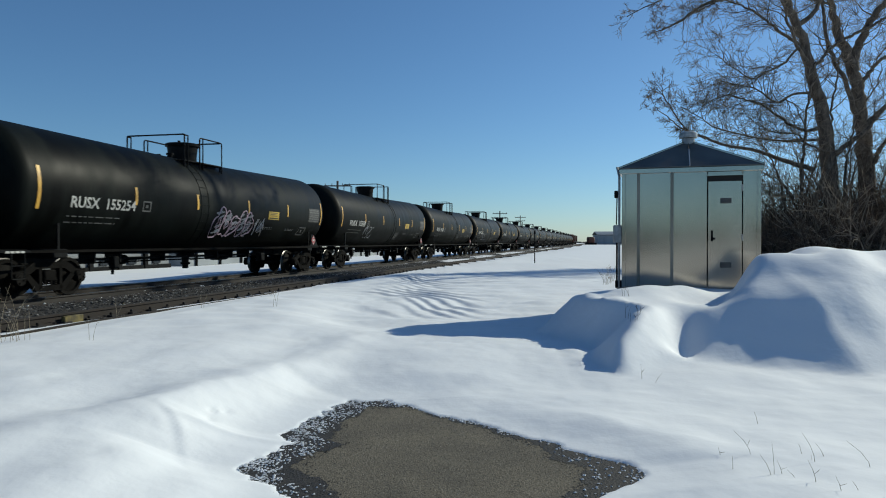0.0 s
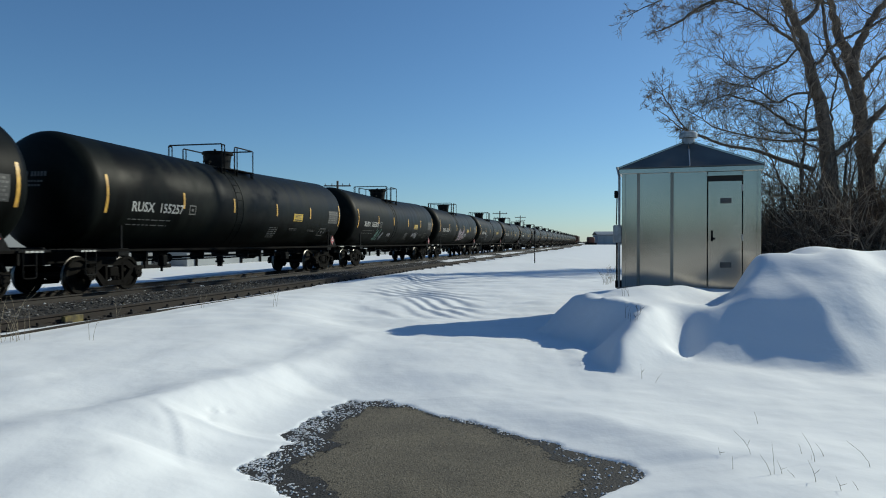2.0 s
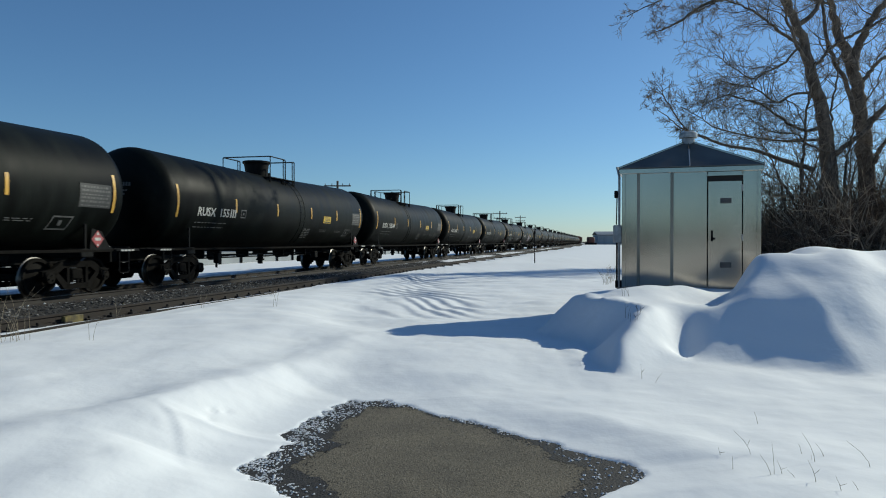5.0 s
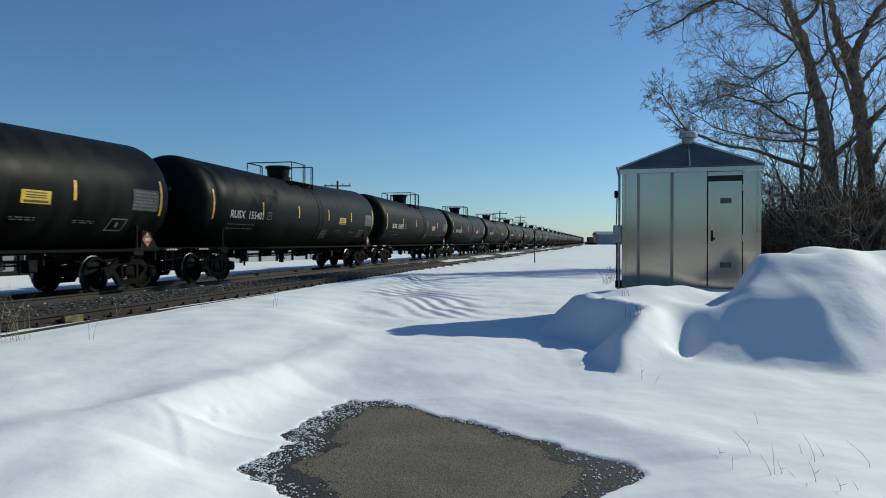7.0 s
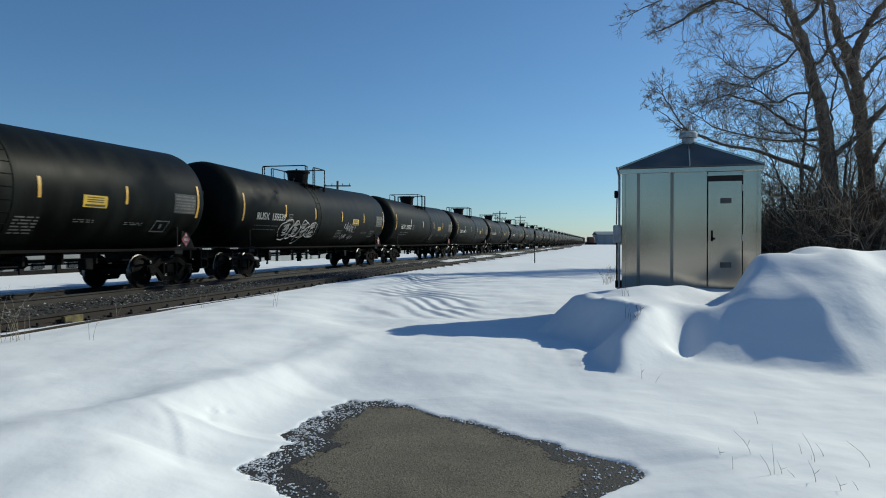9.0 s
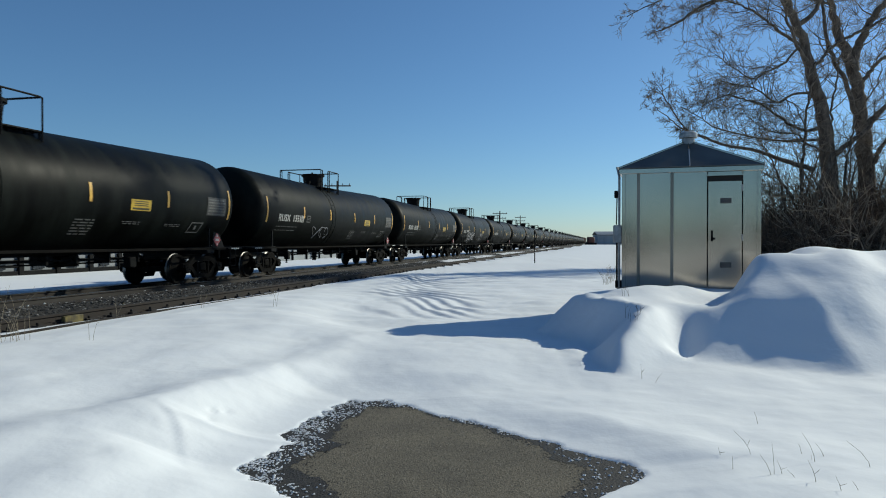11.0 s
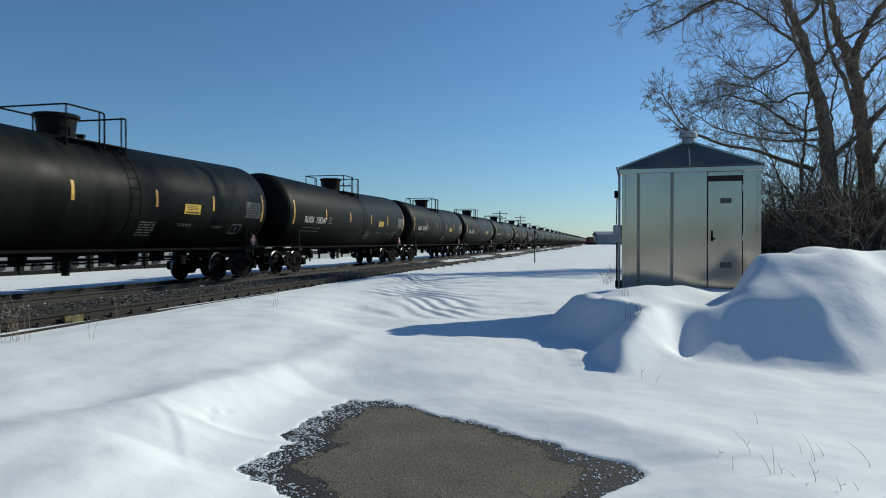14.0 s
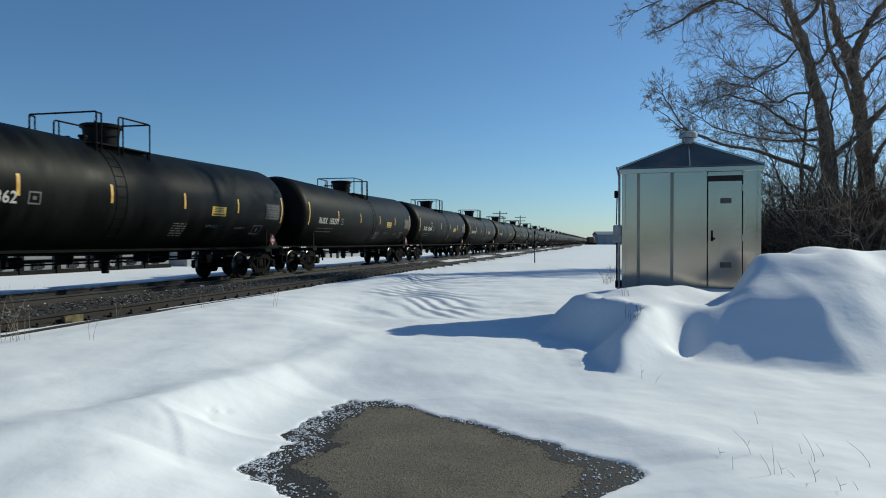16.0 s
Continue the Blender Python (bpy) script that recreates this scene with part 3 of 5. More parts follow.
    # reflector strips
    for x, tall in ((-7.79, 0.47), (-4.53, 0.23), (-1.48, 0.23), (1.63, 0.23), (4.48, 0.23), (7.70, 0.47)):
        bm = bmesh.new()
        shell_patch(bm, x - 0.048, x + 0.048, 2.49 - tall, 2.49 + tall, 0.011, 6)
        part("reflector", bm, M_YELLOW, car, "faded yellow reflector strip")
    # stencils and data panels
    bm = bmesh.new()
    shell_patch(bm, 2.95, 3.77, 2.12, 2.41, 0.009)
    lab = part("warning_label", bm, M_LABEL, car, "yellow warning label with dark print")
    bm = bmesh.new()
    for z in (2.36, 2.305, 2.255):
        shell_patch(bm, 3.06, 3.64, z - 0.012, z + 0.012, 0.013, 1)
    shell_patch(bm, 3.02, 3.70, 2.145, 2.195, 0.013, 1)
    part("print", bm, M_LABELINK, lab)
    bm = bmesh.new()
    shell_patch(bm, 6.52, 7.58, 2.12, 2.68, 0.009)
    dp = part("data_panel", bm, M_GREYPANEL, car, "grey stencilled data panel")
    bm = bmesh.new()
    for k in range(6):
        x = 6.57
        while x < 7.46:
            w = (0.05, 0.09, 0.13)[(k * 7 + int(x * 50)) % 3]
            shell_patch(bm, x, min(x + w, 7.55), 2.15 + k * 0.086, 2.15 + k * 0.086 + (0.05 if k % 3 else 0.03), 0.012, 1)
            x += w + 0.025
    part("print", bm, M_DULL, dp)
    rng = random.Random(4)
    for x0, x1, z0, z1, n in ((-6.8, -5.0, 1.88, 1.94, 1), (-6.8, -5.1, 1.74, 1.80, 1), (1.05, 1.75, 1.47, 1.88, 6), (2.75, 3.45, 1.76, 1.86, 2), (4.55, 5.3, 1.74, 1.83, 2)):
        bm = bmesh.new()
        hgt = (z1 - z0) / n
        for k in range(n):
            x = x0 + rng.uniform(0, 0.05) * (n > 1)
            while x < x1:
                w = rng.uniform(0.08, 0.3)
                shell_patch(bm, x, min(x + w, x1), z0 + k * hgt, z0 + (k + 0.42) * hgt, 0.009, 1)
                x += w + 0.06
        part("stencil_block", bm, M_DULL, car, "dull white stencil print")
    for x0, x1, z0, z1, sk in ((5.76, 6.38, 1.57, 1.89, 0.1), (-4.2, -3.86, 2.1, 2.38, 0.0)):
        bm = bmesh.new()
        t = 0.035
        shell_patch(bm, x0, x1, z0, z0 + t, 0.009, 1, 0)
        shell_patch(bm, x0 + sk, x1 + sk, z1 - t, z1, 0.009, 1, 0)
        shell_patch(bm, x0, x0 + t, z0, z1, 0.0095, 3, sk)
        shell_patch(bm, x1 - t, x1, z0, z1, 0.0095, 3, sk)
        shell_patch(bm, (x0 + x1) / 2 - 0.05 + sk / 2, (x0 + x1) / 2 + 0.05 + sk / 2, z0 + 0.1, z1 - 0.1, 0.009, 1)
        part("stencil_frame", bm, M_DULL, car)
    # print on the head
    bm = bmesh.new()
    for z0, tall, spans in ((2.86, 0.12, ((-0.5, -0.1), (-0.02, 0.5))), (2.72, 0.05, ((-0.42, 0.1), (0.18, 0.42))), (2.62, 0.05, ((-0.35, 0.3),))):
        for a, b in spans:
            y = a
            while y < b - 0.03:
                quad = []
                for yy, zz in ((y, z0), (y + 0.06, z0), (y + 0.06, z0 + tall), (y, z0 + tall)):
                    q = (yy * yy + (zz - Z_TANK) ** 2) / R_TANK ** 2
                    quad.append(bm.verts.new((-HALF - 0.69 * math.sqrt(1 - q) - 0.006, yy, zz)))
                bm.faces.new(quad)
                y += 0.085
    part("head_stencil", bm, M_DULL, car, "dull stencil print on the tank head", None)["kind"] = "stuff"
    # side pipes, sills, end platforms
    for sy in (-1, 1):
        bm = bmesh.new()
        box(bm, (0, sy * 1.36, 1.075), (16.6, 0.035, 0.07), bevel=0.008)
        part("side_sill", bm, M_GRIME, car, "thin steel side sill")
    for sx in (-1, 1):
        bm = bmesh.new()
        box(bm, (sx * 7.35, 0, 0.9), (3.1, 0.5, 0.34), bevel=0.03)
        box(bm, (sx * 8.72, 0, 0.95), (0.1, 1.2, 0.42), bevel=0.02)
        box(bm, (sx * 6.93, 0, 1.02), (0.45, 2.75, 0.22), bevel=0.03)
        for sy in (-1, 1):
            plate(bm, [(sx * 6.91, 1.0), (sx * 6.97, 1.0), (sx * 6.97, 1.72), (sx * 6.91, 1.72)], sy * 1.3 - 0.02, sy * 1.3 + 0.02)
        part("stub_sill", bm, M_BLACK, car)
        bm = bmesh.new()
        box(bm, (sx * 8.3, 0, 1.08), (0.9, 2.9, 0.05), bevel=0.01)
        for k in range(14):
            box(bm, (sx * 8.3, -1.35 + k * 0.208, 1.11), (0.86, 0.03, 0.03))
        plat = part("end_platform", bm, M_BLACK, car)
        bm = bmesh.new()
        x = sx * 8.28
        while x < sx * 8.28 + 0.4:
            box(bm, (x - 0.2, -1.455, 1.075), (0.10, 0.006, 0.045))
            x += 0.13
        part("edge_stencil", bm, M_WHITE, plat)
        bm = bmesh.new()
        box(bm, (sx * 8.9, 0, 0.86), (0.5, 0.16, 0.16), bevel=0.03)
        box(bm, (sx * 9.1, sx * 0.08, 0.86), (0.24, 0.3, 0.28), bevel=0.06)
        tube(bm, bent([(sx * 8.8, 0.35, 0.85), (sx * 8.95, 0.4, 0.5), (sx * 9.12, 0.3, 0.55)], 0.1), 0.025)
        part("coupler", bm, M_GRIME, car)
        for sy in (-1, 1):
            bm = bmesh.new()
            tube(bm, bent([(sx * 8.0, sy * 1.42, 1.05), (sx * 8.0, sy * 1.42, 0.5), (sx * 8.35, sy * 1.42, 0.5), (sx * 8.35, sy * 1.42, 1.05)], 0.06), 0.018)
            tube(bm, [(sx * 8.0, sy * 1.42, 0.78), (sx * 8.35, sy * 1.42, 0.78)], 0.015)
            part("stirrup", bm, M_BLACK, car)
    # hazard placard on its bracket
    bm = bmesh.new()
    box(bm, (7.26, -1.385, 1.36), (0.3, 0.012, 0.3), Matrix.Rotation(radians(45), 4, "Y"))
    pl = part("placard", bm, M_RED, car, "faded red diamond hazard placard")
    bm = bmesh.new()
    box(bm, (7.26, -1.394, 1.36), (0.2, 0.006, 0.07))
    box(bm, (7.26, -1.394, 1.22), (0.05, 0.006, 0.05))
    box(bm, (7.26, -1.394, 1.49), (0.06, 0.006, 0.06))
    part("placard_symbol", bm, M_WHITE, pl)
    bm = bmesh.new()
    plate(bm, [(7.0, 1.08), (7.75, 1.08), (7.42, 1.55), (7.08, 1.62)], -1.375, -1.36)
    part("placard_bracket", bm, M_BLACK, car)
    # underside gear
    bm = bmesh.new()
    lathe(bm, [(0.0, 0.42), (0.1, 0.42), (0.1, 0.55), (0.16, 0.56), (0.16, 0.62), (0.12, 0.63), (0.12, 0.8), (0.3, 0.82), (0.3, 0.9), (0.42, 1.06), (0.0, 1.06)], 16)
    box(bm, (0.35, -0.1, 0.72), (0.4, 0.05, 0.05))
    part("bottom_outlet", bm, M_BLACK, car, "bottom outlet valve under the shell")
    bm = bmesh.new()
    tube(bm, bent([(0.72, -1.36, 0.5), (0.72, -1.36, 0.5), (1.2, -1.36, 0.5), (1.2, -1.36, 1.04)], 0.05), 0.02)
    tube(bm, [(0.72, -1.36, 0.76), (1.2, -1.36, 0.76)], 0.018)
    part("side_step", bm, M_BLACK, car)
    bm = bmesh.new()
    rod(bm, (-3.2, 0.3, 0.78), (-2.6, 0.3, 0.78), 0.14, seg=14)
    rod(bm, (-2.6, 0.3, 0.78), (-1.9, 0.3, 0.78), 0.03)
    rod(bm, (2.2, 0.35, 0.8), (3.1, 0.35, 0.8), 0.17, seg=14)
    rod(bm, (-6.0, -0.2, 0.82), (6.0, -0.2, 0.82), 0.03)
    rod(bm, (-6.0, 0.15, 0.72), (6.0, 0.15, 0.72), 0.022)
    for x in (-4.6, -3.6, -1.6, 1.4, 2.4, 3.6, 4.8):
        box(bm, (x, -0.1, 0.88), (0.06, 0.5, 0.32))
    box(bm, (4.2, -0.5, 0.72), (0.3, 0.25, 0.3), bevel=0.03)
    box(bm, (-4.2, -0.6, 0.74), (0.22, 0.2, 0.34), bevel=0.03)
    rod(bm, (-4.25, -0.6, 0.6), (-4.25, -0.6, 0.42), 0.04)
    part("brake_gear", bm, M_BLACK, car)
    for x in (-6.93, 6.93):
        make_truck(car, x)
    return car


def text_mesh(body, width, height, material):
    cu = bpy.data.curves.new("lettering", "FONT")
    cu.body = body
    cu.resolution_u = 2
    cu.offset = 0.02
    ob = bpy.data.objects.new("lettering", cu)
    scene.collection.objects.link(ob)
    me = bpy.data.meshes.new_from_object(ob.evaluated_get(bpy.context.evaluated_depsgraph_get()))
    bpy.data.objects.remove(ob)
    xs = [v.co.x for v in me.vertices]
    ys = [v.co.y for v in me.vertices]
    w, h = max(xs) - min(xs), max(ys) - min(ys)
    for v in me.vertices:
        v.co.x = (v.co.x - min(xs)) * width / w
        v.co.y = (v.co.y - min(ys)) * height / h
    bm = bmesh.new()
    bm.from_mesh(me)
    for k in (0.25, 0.5, 0.75):
        bmesh.ops.bisect_plane(bm, geom=bm.verts[:] + bm.edges[:] + bm.faces[:], plane_co=(0, height * k, 0), plane_no=(0, 1, 0))
    bpy.data.meshes.remove(me)
    return bm


def letter_car(car, number):
    """Reporting mark on the shell; digits that cannot be read are plain bars."""
    shown = number.replace("?", "").replace(" ", "  ")
    full = 2.26
    share = len(shown) / len(number) if "?" in number else 1.0
    bm = text_mesh(shown, full * share - (0.06 if share < 1 else 0), 0.27, M_WHITE)
    for v in bm.verts:
        v.co = on_shell(-6.75 + v.co.x, 2.09 + v.co.y, 0.012)
    if share < 1:
        n = number.count("?")
        w = full * (1 - share) / n
        for k in range(n):
            x = -6.75 + full * share + k * w + 0.02
            shell_patch(bm, x, x + w - 0.06, 2.09, 2.36, 0.012, 3)
    part("reporting_mark", bm, M_WHITE, car, "white stencilled reporting mark", None)


def scribble(car, x0, x1, z0, z1, seed, n, paints, name="graffiti", r=0.016):
    """Spray-painted loops that follow the shell."""
    rng = random.Random(seed)
    for paint in paints:
        bm = bmesh.new()
        for k in range(n):
            cx = x0 + (x1 - x0) * (k + 0.5) / n + rng.uniform(-0.05, 0.05)
            w = (x1 - x0) / n * rng.uniform(0.45, 0.8)
            ph, lx, lz = rng.uniform(0, 6), rng.uniform(0.8, 2.2), rng.uniform(0.8, 1.8)
            pts = []
            for i in range(26):
                t = i / 25 * 6.0
                z = (z0 + z1) / 2 + (z1 - z0) / 2 * 0.95 * math.sin(lz * t + ph)
                x = cx + w * math.sin(lx * t + ph * 1.7) + 0.1 * (z - z0)
                pts.append(on_shell(x, max(z, 1.12), 0.012))
            for p, q in zip(pts, pts[1:]):
                d = q - p
                if d.length < 1e-4:
                    continue
                side = Vector((d.z, 0, -d.x)).normalized() * rng.uniform(0.6, 1.4) * r
                bm.faces.new([bm.verts.new(v) for v in (p + side, q + side, q - side, p - side)])
        part(name, bm, paint, car, "spray-painted graffiti loops", None)


def ribbon(bm, pts, r, rng, closed=False):
    """A painted stroke along places on the shell."""
    pairs = list(zip(pts, pts[1:])) + ([(pts[-1], pts[0])] if closed else [])
    for p, q in pairs:
        d = q - p
        if d.length < 1e-4:
            continue
        side = Vector((d.z, 0, -d.x)).normalized() * r * rng.uniform(0.75, 1.2)
        bm.faces.new([bm.verts.new(v) for v in (p + side, q + side + d * 0.08, q - side + d * 0.08, p - side)])


def bubble_letters(car, x0, x1, z0, z1, seed, n, outline, fill):
    """Fat sprayed letters: wobbly closed outlines, some with a counter, over a thin fill."""
    rng = random.Random(seed)
    line, haze = bmesh.new(), bmesh.new()
    w = (x1 - x0) / n
    for k in range(n):
        cx, cz = x0 + w * (k + 0.5), (z0 + z1) / 2 + rng.uniform(-0.04, 0.04)
        hx, hz = w * rng.uniform(0.52, 0.66), (z1 - z0) / 2 * rng.uniform(0.8, 1.0) * (1.15 if k == 0 else 1.0)
        ph = [rng.uniform(0, 6.28) for i in range(3)]

        def rim(scale, turn=0.0):
            out = []
            for i in range(30):
                a = i / 30 * 2 * math.pi
                m = scale * (1 + 0.16 * math.sin(2 * a + ph[0]) + 0.14 * math.sin(3 * a + ph[1]) + 0.07 * math.sin(5 * a + ph[2]))
                z = cz + hz * m * math.sin(a + turn)
                out.append(on_shell(cx + hx * m * math.cos(a + turn) + 0.18 * (z - cz), max(z, 1.16), 0.0125))
            return out
        ribbon(line, rim(0.98), 0.022, rng, True)
        if rng.random() < 0.7:
            ribbon(line, rim(0.32, 0.6), 0.017, rng, True)
        for i in range(9):
            z = cz + hz * rng.uniform(-0.75, 0.75)
            a, b = cx + hx * rng.uniform(-0.8, 0.1), cx + hx * rng.uniform(0.1, 0.8)
            ribbon(haze, [on_shell(a, max(z, 1.16), 0.0105), on_shell(b, max(z + 0.08, 1.16), 0.0105)], 0.024, rng)
    part("graffiti_fill", haze, fill, car, "thin sprayed fill of the graffiti letters", None)
    part("graffiti", line, outline, car, "sprayed outlines of fat graffiti letters", None)


def jagged_tag(car, x0, x1, z0, z1, seed, n, paint, r=0.013):
    """A quick tag of pointed strokes."""
    rng = random.Random(seed)
    bm = bmesh.new()
    w = (x1 - x0) / n
    for k in range(n):
        c = x0 + w * (k + 0.5)
        pts = []
        for i in range(rng.choice((5, 6, 7))):
            z = z0 + (z1 - z0) * (rng.uniform(0.65, 1.05) if i % 2 else rng.uniform(-0.05, 0.4))
            pts.append(on_shell(c + w * rng.uniform(-0.6, 0.6) + 0.15 * (z - z0), z, 0.0125))
        pts = bent(pts, 0.045, 3)
        ribbon(bm, [on_shell(p.x, p.z, 0.0125) for p in pts], r, rng)
    part("graffiti", bm, paint, car, "pale sprayed tag of pointed strokes", None)


NUMBERS = {0: "RUSX 155254", 1: "RUSX 155303", 2: "RUSX 155257", 3: "RUSX 155353", 4: "RUSX 155544", 6: "RUSX 155370", 7: "RUSX 155401", 8: "RUSX 155502", 9: "RUSX 155539",
           12: "RUSX 155405", 13: "RUSX 155396", 14: "RUSX 155347", 15: "RUSX 155464", 16: "RUSX 155279", 17: "RUSX 155362"}
S_ZERO = 20.40         # place of car 0 along the line at the start
FIRST, LAST = -15, 18


def rolled(t):
    """How far the train has come: it slows down very gently."""
    return 19.27 * t - 0.0119 * t * t


base_car = make_tank_car()
bodies = {0: base_car}
for n in range(FIRST, LAST + 1):
    if n:
        bodies[n] = copy_thing(base_car, Matrix())
for n, c in bodies.items():
    letter_car(c, NUMBERS.get(n, "RUSX 155???"))
bm = bmesh.new()
plate(bm, [(7.5, 1.26), (7.72, 1.26), (7.61, 1.42)], -1.392, -1.38)
part("warning_triangle", bm, M_WHITE, bodies[4], "small white warning triangle")
# some cars were coupled the other way round: their top gear, step and strips stand mirrored
turned_gear = {}
SHIFT = {"dome": -0.41, "lid_knob": -0.41, "side_step": 0.22, "reflector": 0.0}
for n in (0, 1, 2, 3, 4, 9, 11, 12, 17):
    for o in bodies[n].children_recursive:
        kind = o.name.split(".")[0]
        if kind in ("dome", "lid_knob", "safety_valve", "vent_stub", "walkway", "railing", "ladder", "side_step", "reflector"):
            key = o.data.name
            if key not in turned_gear:
                turned_gear[key] = o.data.copy()
                turned_gear[key].transform(Matrix.Translation((SHIFT.get(kind, -0.5), 0, 0)) @ Matrix.Diagonal((-1, 1, 1, 1)))
                turned_gear[key].flip_normals()
            o.data = turned_gear[key]
bubble_letters(bodies[0], -0.6, 1.85, 1.46, 2.3, 5, 5, M_PAINTS[1], M_PAINTS[2])
jagged_tag(bodies[0], 1.98, 2.72, 1.5, 2.14, 6, 3, M_PAINTS[0], 0.018)
jagged_tag(bodies[1], -4.7, -3.9, 1.4, 2.0, 7, 3, M_PAINTS[3], 0.03)
jagged_tag(bodies[1], -3.75, -3.4, 1.42, 1.95, 18, 1, M_PAINTS[2], 0.03)
jagged_tag(bodies[1], -2.55, -1.9, 1.6, 1.82, 8, 4, M_PAINTS[0], 0.02)
jagged_tag(bodies[1], 2.75, 4.2, 1.55, 1.95, 9, 5, M_PAINTS[0], 0.016)
bubble_letters(bodies[9], -4.6, -1.45, 1.34, 2.2, 10, 4, M_PAINTS[0], M_DULL)
jagged_tag(bodies[9], 1.86, 3.42, 1.8, 2.2, 11, 8, M_PAINTS[0], 0.013)
jagged_tag(bodies[9], 1.72, 2.6, 1.42, 1.68, 16, 4, M_PAINTS[0])
jagged_tag(bodies[9], 2.85, 3.45, 1.42, 1.66, 17, 4, M_PAINTS[0], 0.011)
scribble(bodies[11], -3.4, -1.6, 1.45, 1.95, 12, 4, [M_PAINTS[2]])
scribble(bodies[-1], -4.4, -3.2, 1.5, 2.1, 13, 4, [M_PAINTS[2]])
scribble(bodies[-3], -4.5, -2.0, 1.5, 2.2, 14, 5, [M_PAINTS[2]])


def car_pose(n, t):
    return Matrix.Translation(rail_point(S_ZERO - n * CAR_L + rolled(t), MAIN_D)) @ Matrix.Rotation(radians(90) - PHI, 4, "Z")


def make_hopper():
    """The rust-red buffer car at the head of the tank cars."""
    car = thing("hopper_car", "rust-red covered hopper car ahead of the tank cars", "hopper car", group="tank train")
    bm = bmesh.new()
    plate(bm, [(-8.2, 2.2), (-7.2, 1.2), (7.2, 1.2), (8.2, 2.2), (8.2, 4.3), (7.9, 4.55), (-7.9, 4.55), (-8.2, 4.3)], -1.5, 1.5)
    part("hopper_body", bm, M_BRICKRED, car)
    bm = bmesh.new()
    for k in range(14):
        for sy in (-1, 1):
            box(bm, (-7.5 + k * 1.154, sy * 1.54, 2.8), (0.1, 0.08, 3.0))
    part("side_ribs", bm, M_BRICKRED, car)
    bm = bmesh.new()
    box(bm, (0, 0, 0.95), (17.2, 0.6, 0.35), bevel=0.02)
    for k in (-4.5, 0, 4.5):
        bmesh.ops.create_cone(bm, cap_ends=True, segments=4, radius1=0.5, radius2=1.7, depth=1.0, matrix=Matrix.Translation((k, 0, 0.9)) @ Matrix.Rotation(radians(45), 4, "Z"))
    part("underframe", bm, M_BLACK, car)
    for x in (-6.5, 6.5):
        make_truck(car, x)
    return car


def make_locomotive():
    eng = thing("locomotive", "dark red diesel locomotive at the train's head", "locomotive", group="tank train")
    bm = bmesh.new()
    box(bm, (-1.5, 0, 2.9), (15, 1.9, 2.7), bevel=0.15)
    part("hood", bm, M_BRICKRED, eng)
    bm = bmesh.new()
    box(bm, (7.3, 0, 3.0), (2.4, 3.0, 2.9), bevel=0.12)
    box(bm, (9.2, 0, 2.3), (1.4, 1.8, 1.5), bevel=0.15)
    part("cab", bm, M_BRICKRED, eng)
    bm = bmesh.new()
    box(bm, (0, 0, 1.4), (20.6, 3.0, 0.3), bevel=0.03)
    box(bm, (0, 0, 0.8), (6, 2.6, 0.9), bevel=0.1)
    part("frame_deck", bm, M_BLACK, eng)
    for x in (-6.7, 6.7):
        make_truck(eng, x)
    return eng


hopper = make_hopper()
engine = make_locomotive()
engine_2 = copy_thing(engine, Matrix())

# ---- aluminium cabin ----
CABIN = Matrix.Translation((SHED_L.x, SHED_L.y, 0.42)) @ Matrix.Rotation(math.atan2(SHED_X.y, SHED_X.x), 4, "Z")
cabin = thing("equipment_cabin", "square aluminium trackside equipment cabin with a pyramid roof", "shed", CABIN)
W, DEEP, EAVE = SHED_W, 1.65, 2.17
bm = bmesh.new()
for c, s in (((0.03, DEEP / 2, EAVE / 2), (0.06, DEEP, EAVE)), ((W - 0.03, DEEP / 2, EAVE / 2), (0.06, DEEP, EAVE)), ((W / 2, DEEP - 0.03, EAVE / 2), (W - 0.124, 0.06, EAVE))):
    box(bm, c, s)
part("rear_walls", bm, M_ALU, cabin)
DOOR0, DOOR1 = 1.52, 2.11
for a, b in zip([0.0, 0.30, 0.90, 2.113], [0.30, 0.90, 1.515, W]):
    bm = bmesh.new()
    box(bm, ((a + b) / 2, 0.02, EAVE / 2), (b - a - 0.008, 0.04, EAVE), bevel=0.004)
    part("wall_panel", bm, M_ALU, cabin)
for a in (0.30, 0.90):
    bm = bmesh.new()
    box(bm, (a, -0.006, EAVE / 2 - 0.008), (0.055, 0.02, EAVE - 0.02), bevel=0.004)
    part("panel_batten", bm, M_ALUDARK, cabin)
for a in (0.03, W - 0.03):
    bm = bmesh.new()
    box(bm, (a, -0.004, EAVE / 2), (0.07, 0.02, EAVE), bevel=0.005)
    part("corner_angle", bm, M_ALU, cabin)
bm = bmesh.new()
box(bm, ((DOOR0 + DOOR1) / 2, 0.012, 1.0), (DOOR1 - DOOR0 - 0.012, 0.035, 1.96), bevel=0.006)
door = part("door", bm, M_ALU, cabin, "closed aluminium door")
bm = bmesh.new()
box(bm, (DOOR0 + 0.075, -0.02, 0.98), (0.035, 0.03, 0.2), bevel=0.008)
box(bm, (DOOR0 + 0.075, -0.04, 0.93), (0.03, 0.05, 0.03), bevel=0.006)
box(bm, (DOOR0 + 0.095, -0.055, 0.93), (0.07, 0.02, 0.035), bevel=0.006)
part("handle", bm, M_BLACK, door, "black latch handle")
